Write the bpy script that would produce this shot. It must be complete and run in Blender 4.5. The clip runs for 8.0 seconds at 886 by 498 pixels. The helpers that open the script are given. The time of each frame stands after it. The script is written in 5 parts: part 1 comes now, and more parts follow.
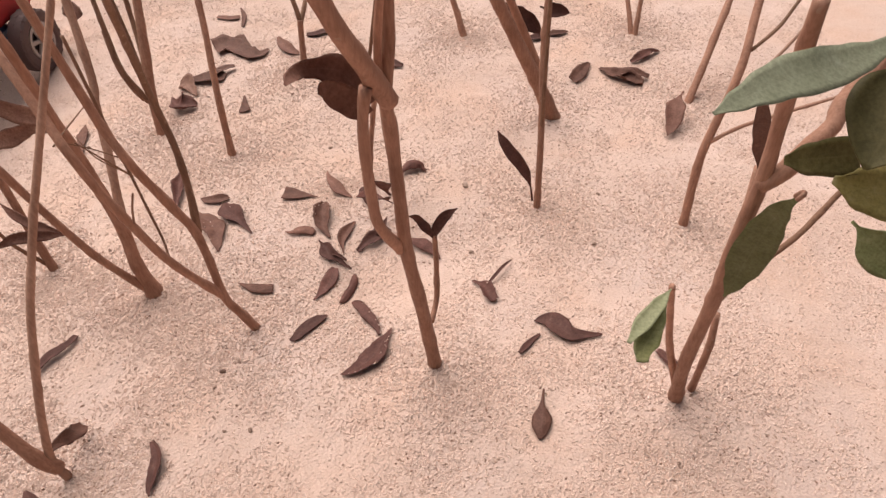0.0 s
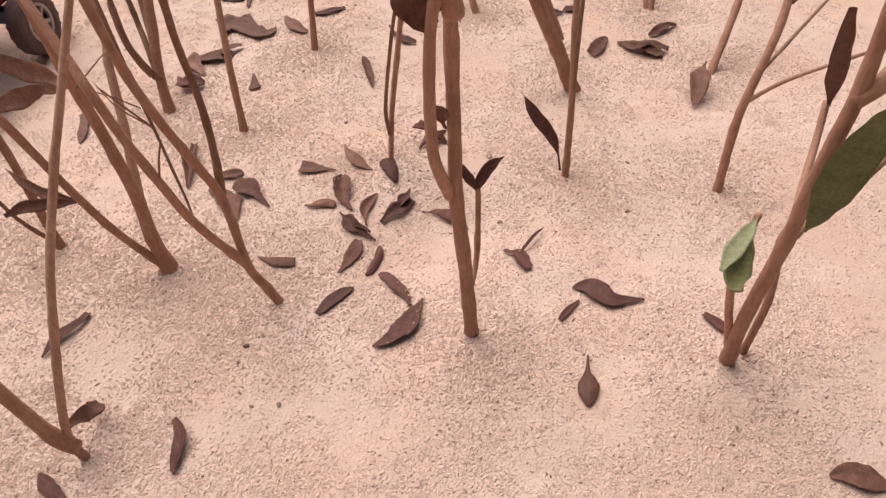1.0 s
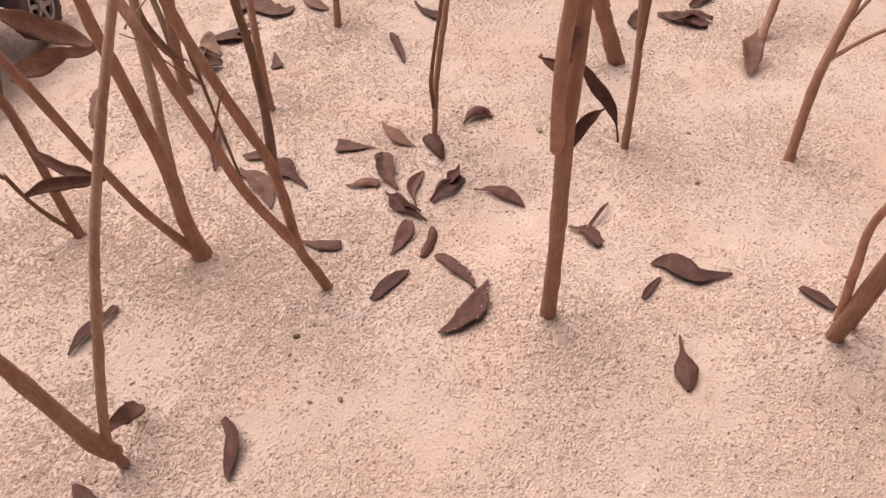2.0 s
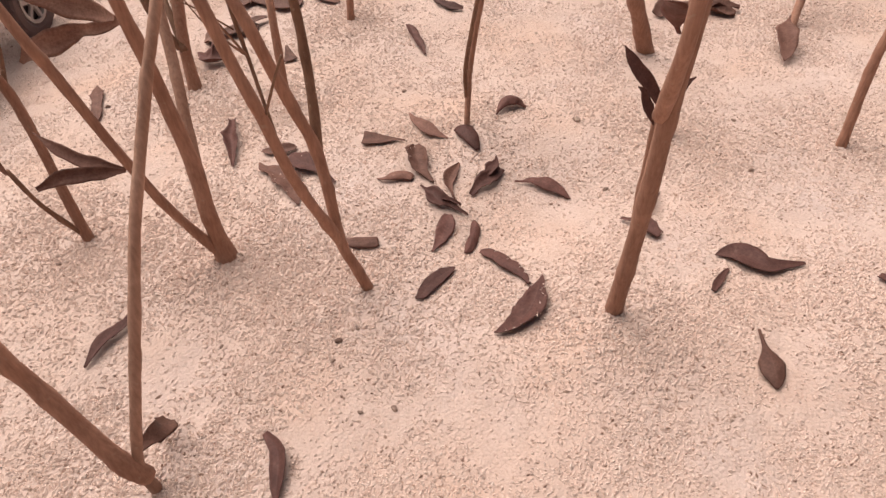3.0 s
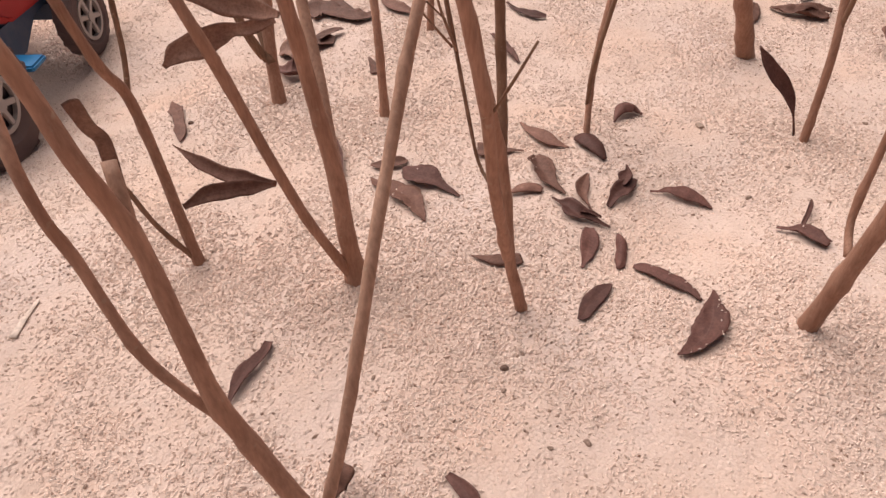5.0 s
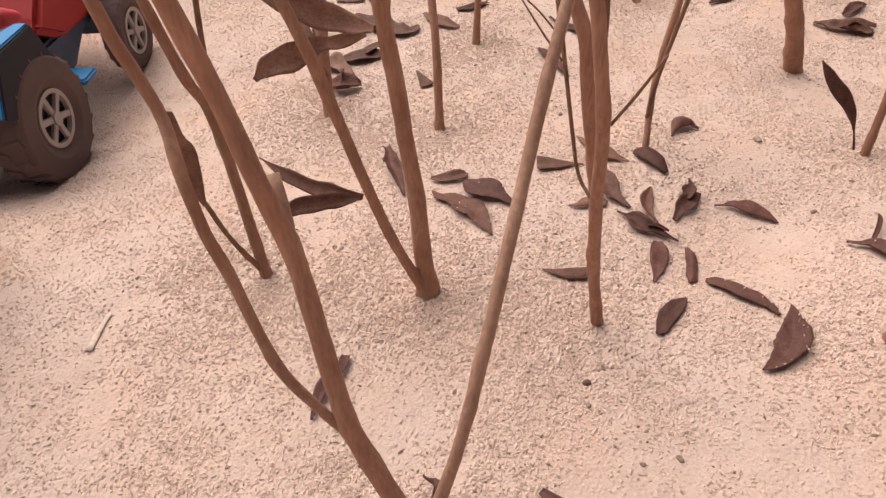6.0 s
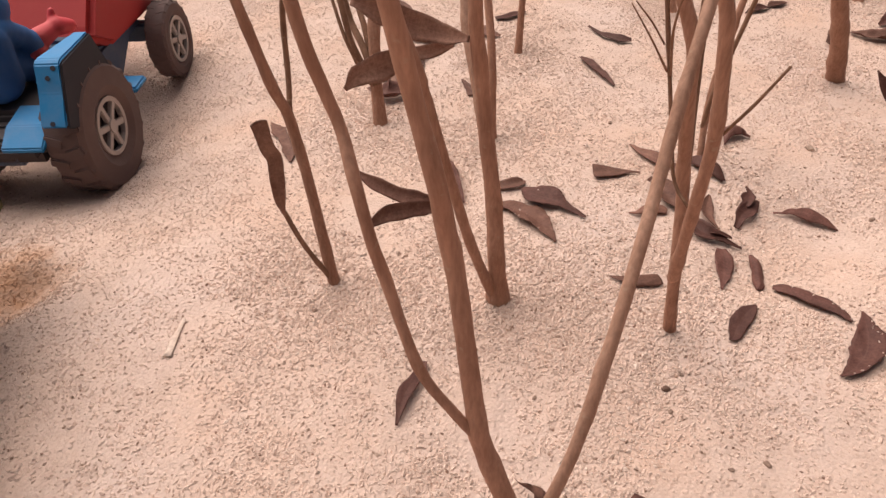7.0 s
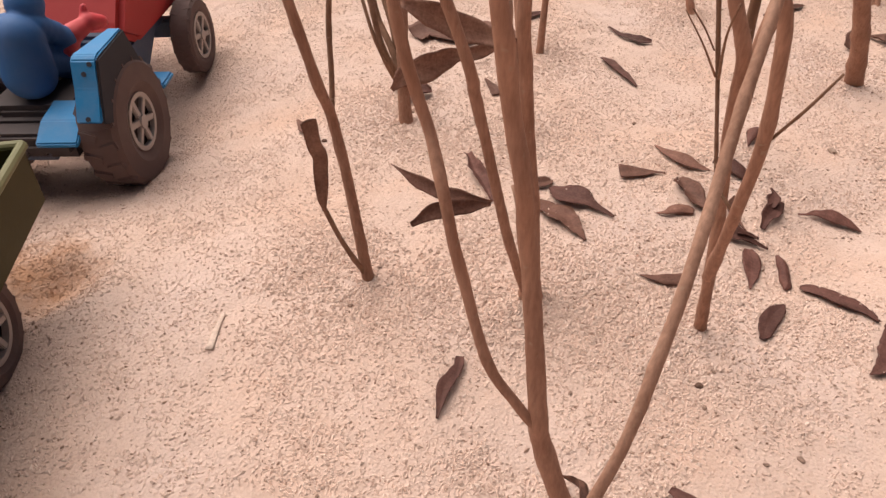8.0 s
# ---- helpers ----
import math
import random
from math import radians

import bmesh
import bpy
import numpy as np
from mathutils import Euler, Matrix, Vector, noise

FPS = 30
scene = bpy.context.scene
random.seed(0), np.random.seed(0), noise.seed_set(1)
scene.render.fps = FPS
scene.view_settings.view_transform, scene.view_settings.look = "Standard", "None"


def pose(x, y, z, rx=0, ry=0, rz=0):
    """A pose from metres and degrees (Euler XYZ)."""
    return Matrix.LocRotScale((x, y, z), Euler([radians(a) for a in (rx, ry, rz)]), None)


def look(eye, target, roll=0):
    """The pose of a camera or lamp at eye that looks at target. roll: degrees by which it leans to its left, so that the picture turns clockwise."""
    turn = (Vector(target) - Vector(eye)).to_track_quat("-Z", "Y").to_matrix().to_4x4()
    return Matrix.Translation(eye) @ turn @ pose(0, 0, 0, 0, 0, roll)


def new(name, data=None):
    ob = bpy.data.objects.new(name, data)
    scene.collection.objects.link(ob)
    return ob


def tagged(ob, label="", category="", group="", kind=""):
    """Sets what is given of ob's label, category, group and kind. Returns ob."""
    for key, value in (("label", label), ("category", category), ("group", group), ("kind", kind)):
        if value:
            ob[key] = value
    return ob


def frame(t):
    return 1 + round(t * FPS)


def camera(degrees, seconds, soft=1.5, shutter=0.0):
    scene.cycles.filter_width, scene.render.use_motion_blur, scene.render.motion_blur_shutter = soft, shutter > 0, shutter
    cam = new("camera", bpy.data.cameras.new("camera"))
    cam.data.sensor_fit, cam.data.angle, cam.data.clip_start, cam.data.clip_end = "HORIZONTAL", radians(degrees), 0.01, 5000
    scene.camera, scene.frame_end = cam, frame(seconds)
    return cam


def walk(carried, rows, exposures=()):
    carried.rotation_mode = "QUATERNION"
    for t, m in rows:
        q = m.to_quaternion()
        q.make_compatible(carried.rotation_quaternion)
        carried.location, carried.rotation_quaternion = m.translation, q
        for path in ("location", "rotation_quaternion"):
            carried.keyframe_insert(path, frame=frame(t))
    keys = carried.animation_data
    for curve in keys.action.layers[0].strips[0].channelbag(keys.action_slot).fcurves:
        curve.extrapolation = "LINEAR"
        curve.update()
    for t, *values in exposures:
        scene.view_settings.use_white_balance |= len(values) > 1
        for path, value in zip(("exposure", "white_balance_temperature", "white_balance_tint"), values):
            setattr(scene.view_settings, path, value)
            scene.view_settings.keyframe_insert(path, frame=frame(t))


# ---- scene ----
cam = camera(68.4, 8.0, soft=1.45)
METRES, EYE, TILT, LEAN, TURN = 0.30, 0.3146, -47.05, 1.935, 0.0
ROWS = [
    (0.0, 0.0, 0.0, 0.0, 0.0, 0.0, -0.0),
    (0.5, -0.0395, 0.0167, -0.0317, 0.14, 1.29, 0.72),
    (1.0, -0.0814, 0.0587, -0.0797, -0.93, 0.75, 0.92),
    (1.5, -0.1514, 0.1143, -0.1028, -1.45, 0.93, 1.69),
    (3.0, -0.3242, 0.2649, -0.1422, -3.8, 2.08, 3.47),
    (3.5, -0.3829, 0.2963, -0.1337, -4.5, 3.4, 4.42),
    (4.0, -0.4454, 0.329, -0.1296, -4.98, 3.68, 4.66),
    (4.5, -0.5097, 0.3588, -0.1296, -5.03, 3.73, 4.66),
    (5.0, -0.5664, 0.3701, -0.1276, -4.73, 3.92, 4.78),
    (6.5, -0.7279, 0.3841, -0.1137, -4.51, 5.57, 4.56),
    (7.0, -0.7824, 0.3818, -0.1102, -4.7, 5.69, 4.54),
    (7.5, -0.8154, 0.3766, -0.1068, -5.07, 5.3, 4.21),
    (8.0, -0.8404, 0.3683, -0.1067, -4.92, 5.39, 3.99),
]
walk(cam, [(t, pose(0, 0, EYE, TILT, LEAN, TURN) @ pose(METRES * x, METRES * y, METRES * z, 90 + pitch, roll, yaw)) for t, x, y, z, yaw, pitch, roll in ROWS],
     exposures=[(0.0, 0.04, 6370, 9.6), (3.0, 0.05, 6290, 8.2), (4.7, 0.05, 6200, 8.0), (6.4, 0.03, 6430, 8.6), (8.0, 0.04, 6550, 9.3)])

# ---- light: bright soft daylight ----
world = bpy.data.worlds.new("sky")
scene.world = world
world.use_nodes = True
wn = world.node_tree.nodes
sky = wn.new("ShaderNodeTexSky")
sky.sky_type, sky.sun_disc = "NISHITA", False
sky.sun_elevation, sky.sun_rotation = radians(60), radians(-37)
sky.air_density, sky.dust_density, sky.ozone_density = 0.35, 10.0, 0.0
world.node_tree.links.new(sky.outputs["Color"], wn["Background"].inputs["Color"])
wn["Background"].inputs["Strength"].default_value = 0.052
sun = new("sun", bpy.data.lights.new("sun", "SUN"))
sun.data.energy, sun.data.angle, sun.data.color = 3.82, radians(75), (1.0, 0.892, 0.828)
sun.matrix_world = look((-0.6, 0.8, 1.7), (0, 0, 0))


# ---- materials ----
def material(name, rough=0.8):
    m = bpy.data.materials.new(name)
    m.use_nodes = True
    b = m.node_tree.nodes["Principled BSDF"]
    b.inputs["Roughness"].default_value = rough
    b.inputs["Specular IOR Level"].default_value = 0.3
    return m, m.node_tree.nodes, m.node_tree.links, b


def noise_tex(nodes, links, scale, detail=4.0, rough=0.55, vec=None):
    n = nodes.new("ShaderNodeTexNoise")
    n.inputs["Scale"].default_value, n.inputs["Detail"].default_value, n.inputs["Roughness"].default_value = scale, detail, rough
    if vec is not None:
        links.new(vec, n.inputs["Vector"])
    return n


def ramp(nodes, links, fac, stops):
    r = nodes.new("ShaderNodeValToRGB")
    els = r.color_ramp.elements
    while len(els) < len(stops):
        els.new(0.5)
    for e, (p, c) in zip(els, stops):
        e.position, e.color = p, (*c, 1)
    links.new(fac, r.inputs["Fac"])
    return r


def blend(nodes, links, kind, fac, a, b):
    m = nodes.new("ShaderNodeMix")
    m.data_type, m.blend_type = "RGBA", kind
    for socket, value in ((m.inputs[0], fac), (m.inputs[6], a), (m.inputs[7], b)):
        if hasattr(value, "links"):
            links.new(value, socket)
        else:
            socket.default_value = value if isinstance(value, float) else (*value, 1)
    return m.outputs[2]


def bump(nodes, links, height, strength, distance, shader, normal=None):
    n = nodes.new("ShaderNodeBump")
    n.inputs["Strength"].default_value, n.inputs["Distance"].default_value = strength, distance
    links.new(height, n.inputs["Height"])
    if normal is not None:
        links.new(normal, n.inputs["Normal"])
    links.new(n.outputs["Normal"], shader.inputs["Normal"])
    return n.outputs["Normal"]


def brown_patch(n, l, pos, c):
    """A patch of browner sand colour beside the trailer, ragged at its edge."""
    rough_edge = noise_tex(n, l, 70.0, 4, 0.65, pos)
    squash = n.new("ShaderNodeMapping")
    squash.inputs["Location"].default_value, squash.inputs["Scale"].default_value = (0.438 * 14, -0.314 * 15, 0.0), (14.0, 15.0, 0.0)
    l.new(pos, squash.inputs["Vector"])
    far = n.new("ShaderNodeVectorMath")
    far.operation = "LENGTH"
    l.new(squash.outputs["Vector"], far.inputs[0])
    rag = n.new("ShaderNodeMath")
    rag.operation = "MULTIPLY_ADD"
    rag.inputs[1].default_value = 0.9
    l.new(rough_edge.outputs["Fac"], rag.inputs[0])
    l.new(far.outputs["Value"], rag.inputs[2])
    brown_mask = ramp(n, l, rag.outputs[0], [(0.50, (0.9, 0.9, 0.9)), (0.75, (0.5, 0.5, 0.5)), (1.0, (0.0, 0.0, 0.0))])
    return blend(n, l, "MIX", brown_mask.outputs["Color"], c, (0.43, 0.235, 0.135))


def sand_material():
    m, n, l, b = material("sand", 0.95)
    pos = n.new("ShaderNodeTexCoord").outputs["Object"]
    big = noise_tex(n, l, 12.0, 3, 0.55, pos)
    mid = noise_tex(n, l, 60.0, 4, 0.6, pos)
    fine = noise_tex(n, l, 700.0, 3, 0.65, pos)
    grain = n.new("ShaderNodeTexVoronoi")
    grain.inputs["Scale"].default_value = 620.0
    l.new(pos, grain.inputs["Vector"])
    base = ramp(n, l, big.outputs["Fac"], [(0.3, (0.60, 0.408, 0.316)), (0.48, (0.602, 0.447, 0.375)), (0.72, (0.61, 0.475, 0.424))])
    c = blend(n, l, "MULTIPLY", 0.35, base.outputs["Color"], ramp(n, l, mid.outputs["Fac"], [(0.3, (0.82, 0.79, 0.76)), (0.7, (1, 1, 1))]).outputs["Color"])
    c = blend(n, l, "MULTIPLY", 0.4, c, ramp(n, l, fine.outputs["Fac"], [(0.30, (0.72, 0.62, 0.56)), (0.44, (0.96, 0.94, 0.93)), (0.7, (1.0, 1.0, 1.0))]).outputs["Color"])
    c = blend(n, l, "MIX", 0.22, c, ramp(n, l, grain.outputs["Color"], [(0.0, (0.52, 0.365, 0.285)), (0.25, (0.66, 0.49, 0.405)), (1.0, (0.76, 0.61, 0.535))]).outputs["Color"])
    c = brown_patch(n, l, pos, c)
    l.new(c, b.inputs["Base Color"])
    first = bump(n, l, grain.outputs["Distance"], 0.5, -0.0008, b)
    bump(n, l, fine.outputs["Fac"], 0.5, 0.0010, b, first)
    return m


def grain_material():
    m, n, l, b = material("sand_grain", 0.9)
    geo = n.new("ShaderNodeNewGeometry")
    r = ramp(n, l, geo.outputs["Random Per Island"], [(0.0, (0.26, 0.16, 0.118)), (0.04, (0.46, 0.328, 0.256)), (0.09, (0.63, 0.472, 0.392)), (0.8, (0.68, 0.52, 0.438)), (1.0, (0.72, 0.578, 0.498))])
    l.new(brown_patch(n, l, n.new("ShaderNodeTexCoord").outputs["Object"], r.outputs["Color"]), b.inputs["Base Color"])
    return m


def bark_material(name, dark, light, scale=1.0):
    m, n, l, b = material(name, 0.75)
    tc = n.new("ShaderNodeTexCoord")
    info = n.new("ShaderNodeObjectInfo")
    mp = n.new("ShaderNodeMapping")
    mp.inputs["Scale"].default_value = (1.0, 1.0, 0.16)
    l.new(tc.outputs["Object"], mp.inputs["Vector"])
    streak = noise_tex(n, l, 900.0 * scale, 4, 0.6, mp.outputs["Vector"])
    patch = noise_tex(n, l, 55.0, 4, 0.6, tc.outputs["Object"])
    c1 = ramp(n, l, patch.outputs["Fac"], [(0.32, dark), (0.68, light)])
    c2 = blend(n, l, "MULTIPLY", 0.55, c1.outputs["Color"], ramp(n, l, streak.outputs["Fac"], [(0.3, (0.55, 0.5, 0.46)), (0.65, (1.1, 1.08, 1.05))]).outputs["Color"])
    speck = noise_tex(n, l, 420.0, 2, 0.5, tc.outputs["Object"])
    c3 = blend(n, l, "MIX", ramp(n, l, speck.outputs["Fac"], [(0.66, (0, 0, 0)), (0.74, (0.5, 0.5, 0.5))]).outputs["Color"], c2, (0.42, 0.30, 0.22))
    hsv = n.new("ShaderNodeHueSaturation")
    vary = n.new("ShaderNodeMapRange")
    vary.inputs["To Min"].default_value, vary.inputs["To Max"].default_value = 0.88, 1.12
    l.new(info.outputs["Random"], vary.inputs["Value"])
    l.new(vary.outputs["Result"], hsv.inputs["Value"])
    l.new(c3, hsv.inputs["Color"])
    l.new(hsv.outputs["Color"], b.inputs["Base Color"])
    bump(n, l, streak.outputs["Fac"], 0.5, 0.0006, b)
    return m


def leaf_material(name, dark, light, edge, rough=0.62, translucent=0.0):
    m, n, l, b = material(name, rough)
    b.inputs["Specular IOR Level"].default_value = 0.18
    tc = n.new("ShaderNodeTexCoord")
    info = n.new("ShaderNodeObjectInfo")
    patch = noise_tex(n, l, 170.0, 5, 0.65, tc.outputs["Object"])
    fine = noise_tex(n, l, 900.0, 3, 0.6, tc.outputs["Object"])
    c = ramp(n, l, patch.outputs["Fac"], [(0.32, dark), (0.62, light), (0.78, edge)])
    c2 = blend(n, l, "MULTIPLY", 0.5, c.outputs["Color"], ramp(n, l, fine.outputs["Fac"], [(0.35, (0.6, 0.58, 0.55)), (0.6, (1.1, 1.1, 1.1))]).outputs["Color"])
    # midrib and side veins from the leaf's own coordinates
    sep = n.new("ShaderNodeSeparateXYZ")
    l.new(tc.outputs["UV"], sep.inputs["Vector"])
    off = n.new("ShaderNodeMath")
    off.operation = "SUBTRACT"
    off.inputs[1].default_value = 0.5
    l.new(sep.outputs["Y"], off.inputs[0])
    mag = n.new("ShaderNodeMath")
    mag.operation = "ABSOLUTE"
    l.new(off.outputs[0], mag.inputs[0])
    rib = ramp(n, l, mag.outputs[0], [(0.008, (0.22, 0.22, 0.22)), (0.03, (0, 0, 0))])
    c3 = blend(n, l, "MIX", rib.outputs["Color"], c2, edge)
    hsv = n.new("ShaderNodeHueSaturation")
    vary = n.new("ShaderNodeMapRange")
    vary.inputs["To Min"].default_value, vary.inputs["To Max"].default_value = 0.75, 1.25
    l.new(info.outputs["Random"], vary.inputs["Value"])
    l.new(vary.outputs["Result"], hsv.inputs["Value"])
    l.new(c3, hsv.inputs["Color"])
    l.new(hsv.outputs["Color"], b.inputs["Base Color"])
    bump(n, l, patch.outputs["Fac"], 0.35, 0.0012, b)
    if translucent:
        back = n.new("ShaderNodeBsdfTranslucent")
        both = n.new("ShaderNodeMixShader")
        both.inputs[0].default_value = translucent
        l.new(hsv.outputs["Color"], back.inputs["Color"])
        l.new(b.outputs["BSDF"], both.inputs[1])
        l.new(back.outputs["BSDF"], both.inputs[2])
        l.new(both.outputs["Shader"], n["Material Output"].inputs["Surface"])
    return m


def plastic_material(name, colour, rough=0.35, dust=0.25, metal=0.0):
    m, n, l, b = material(name, rough)
    tc = n.new("ShaderNodeTexCoord")
    big = noise_tex(n, l, 40.0, 5, 0.65, tc.outputs["Object"])
    fine = noise_tex(n, l, 600.0, 3, 0.6, tc.outputs["Object"])
    fac = ramp(n, l, big.outputs["Fac"], [(0.42, (0, 0, 0)), (0.8, (dust, dust, dust))])
    c = blend(n, l, "MIX", fac.outputs["Color"], colour, (0.52, 0.38, 0.30))
    l.new(c, b.inputs["Base Color"])
    b.inputs["Metallic"].default_value = metal
    b.inputs["Specular IOR Level"].default_value = 0.4
    r = n.new("ShaderNodeMapRange")
    r.inputs["To Min"].default_value, r.inputs["To Max"].default_value = rough, min(1.0, rough + 0.3)
    l.new(big.outputs["Fac"], r.inputs["Value"])
    l.new(r.outputs["Result"], b.inputs["Roughness"])
    bump(n, l, fine.outputs["Fac"], 0.15, 0.0004, b)
    return m


SAND = sand_material()
GRAIN = grain_material()
BARK = bark_material("bark", (0.335, 0.176, 0.120), (0.465, 0.264, 0.186))
BARK_PALE = bark_material("pale_bark", (0.35, 0.20, 0.14), (0.49, 0.305, 0.225))
TWIG = bark_material("dry_twig", (0.20, 0.11, 0.07), (0.31, 0.18, 0.12))
LEAF_DRY = leaf_material("dry_leaf", (0.084, 0.036, 0.029), (0.134, 0.060, 0.048), (0.18, 0.095, 0.078))
LEAF_BROWN = leaf_material("brown_leaf", (0.122, 0.057, 0.042), (0.19, 0.094, 0.069), (0.235, 0.128, 0.096))
LEAF_TAN = leaf_material("tan_leaf", (0.19, 0.098, 0.072), (0.27, 0.15, 0.11), (0.34, 0.20, 0.15))
LEAF_GREEN = leaf_material("green_leaf", (0.150, 0.168, 0.070), (0.205, 0.222, 0.100), (0.27, 0.28, 0.15), 0.5, 0.15)
LEAF_GREY = leaf_material("grey_green_leaf", (0.255, 0.275, 0.185), (0.31, 0.33, 0.23), (0.36, 0.375, 0.28), 0.55, 0.25)
LEAF_OLIVE = leaf_material("olive_leaf", (0.125, 0.128, 0.050), (0.165, 0.165, 0.070), (0.22, 0.21, 0.11), 0.55)
LEAF_PALE = leaf_material("pale_olive_leaf", (0.29, 0.305, 0.17), (0.36, 0.37, 0.22), (0.41, 0.41, 0.27), 0.55)
LEAF_DEEP = leaf_material("deep_green_leaf", (0.088, 0.078, 0.028), (0.125, 0.108, 0.042), (0.17, 0.15, 0.07), 0.55)
LEAF_YELLOW = leaf_material("yellow_leaf", (0.30, 0.245, 0.075), (0.37, 0.305, 0.11), (0.43, 0.37, 0.17), 0.5)


# ---- building helpers ----
def mesh_from(name, verts, faces, mat, smooth=True, uvs=None):
    me = bpy.data.meshes.new(name)
    me.from_pydata([tuple(v) for v in verts], [], faces)
    if uvs is not None:
        layer = me.uv_layers.new(name="UVMap")
        for lp in me.loops:
            layer.data[lp.index].uv = uvs[lp.vertex_index]
    me.materials.append(mat)
    if smooth:
        me.polygons.foreach_set("use_smooth", [True] * len(me.polygons))
    me.update()
    return me


def part(name, bm, mat, parent, label=""):
    me = bpy.data.meshes.new(name)
    bm.to_mesh(me)
    bm.free()
    me.materials.append(mat)
    ob = new(name, me)
    ob.parent = parent
    return tagged(ob, label)


# The sand is nearly level: low mounds heaped round the stems, hollows between.
MOUNDS = [
    (-0.015, 0.199, 0.0080, 0.037),
    (-0.047, 0.203, -0.0040, 0.015),
    (-0.066, 0.256, -0.0016, 0.018),
    (-0.050, 0.268, -0.0032, 0.032),
    (-0.008, 0.292, -0.0066, 0.028),
    (0.054, 0.326, 0.0040, 0.050),
    (0.083, 0.446, -0.0060, 0.050),
    (0.113, 0.177, 0.0090, 0.050),
    (-0.122, 0.233, -0.0020, 0.040),
    (-0.206, 0.144, -0.0060, 0.045),
    (-0.271, 0.284, -0.0040, 0.050),
    (-0.062, 0.349, 0.0040, 0.050),
    (-0.240, 0.438, -0.0040, 0.050),
    (-0.370, 0.260, 0.0040, 0.060),
    (-0.302, 0.424, 0.0035, 0.028),
    (0.193, 0.458, -0.0040, 0.050),
    (-0.430, 0.303, -0.0070, 0.013),
    (-0.420, 0.309, -0.0050, 0.010),
    (-0.434, 0.288, -0.0060, 0.012),
    (-0.427, 0.325, 0.0040, 0.010),
    (-0.460, 0.500, -0.0360, 0.100),
]


def sand_z(x, y):
    z = sum(h * math.exp(-((x - a) ** 2 + (y - b) ** 2) / (2 * s * s)) for a, b, h, s in MOUNDS)
    return z + 0.0022 * noise.noise((x * 11, y * 11, 0.3)) + 0.0012 * noise.noise((x * 34, y * 34, 4.1))


GROUND = []


def ground_sheet():
    def axis(lo, hi, step, far):
        core = list(np.arange(lo, hi + step / 2, step))
        out, d = [], step
        p = hi
        while p < far:
            d *= 1.35
            p += d
            out.append(p)
        low, d, p = [], step, lo
        while p > -far:
            d *= 1.35
            p -= d
            low.append(p)
        return low[::-1] + core + out
    xs, ys = axis(-0.66, 0.36, 0.0026, 300.0), axis(0.07, 0.92, 0.0026, 300.0)
    verts = []
    for y in ys:
        for x in xs:
            near = -0.8 < x < 0.5 and -0.1 < y < 1.0
            z = sand_z(x, y) if near else 0.0
            if near:
                z += 0.0008 * noise.noise((x * 150, y * 150, 9.0)) + 0.0006 * noise.noise((x * 330, y * 330, 2.0))
            verts.append((x, y, z))
    w = len(xs)
    GROUND.append((np.array(xs), np.array(ys), np.array(verts)[:, 2].reshape(len(ys), w)))
    faces = [(j * w + i, j * w + i + 1, (j + 1) * w + i + 1, (j + 1) * w + i) for j in range(len(ys) - 1) for i in range(w - 1)]
    ob = new("ground", mesh_from("ground", verts, faces, SAND))
    tagged(ob, "pale pinkish coarse sand bed, lightly heaped", "sand", kind="structure")


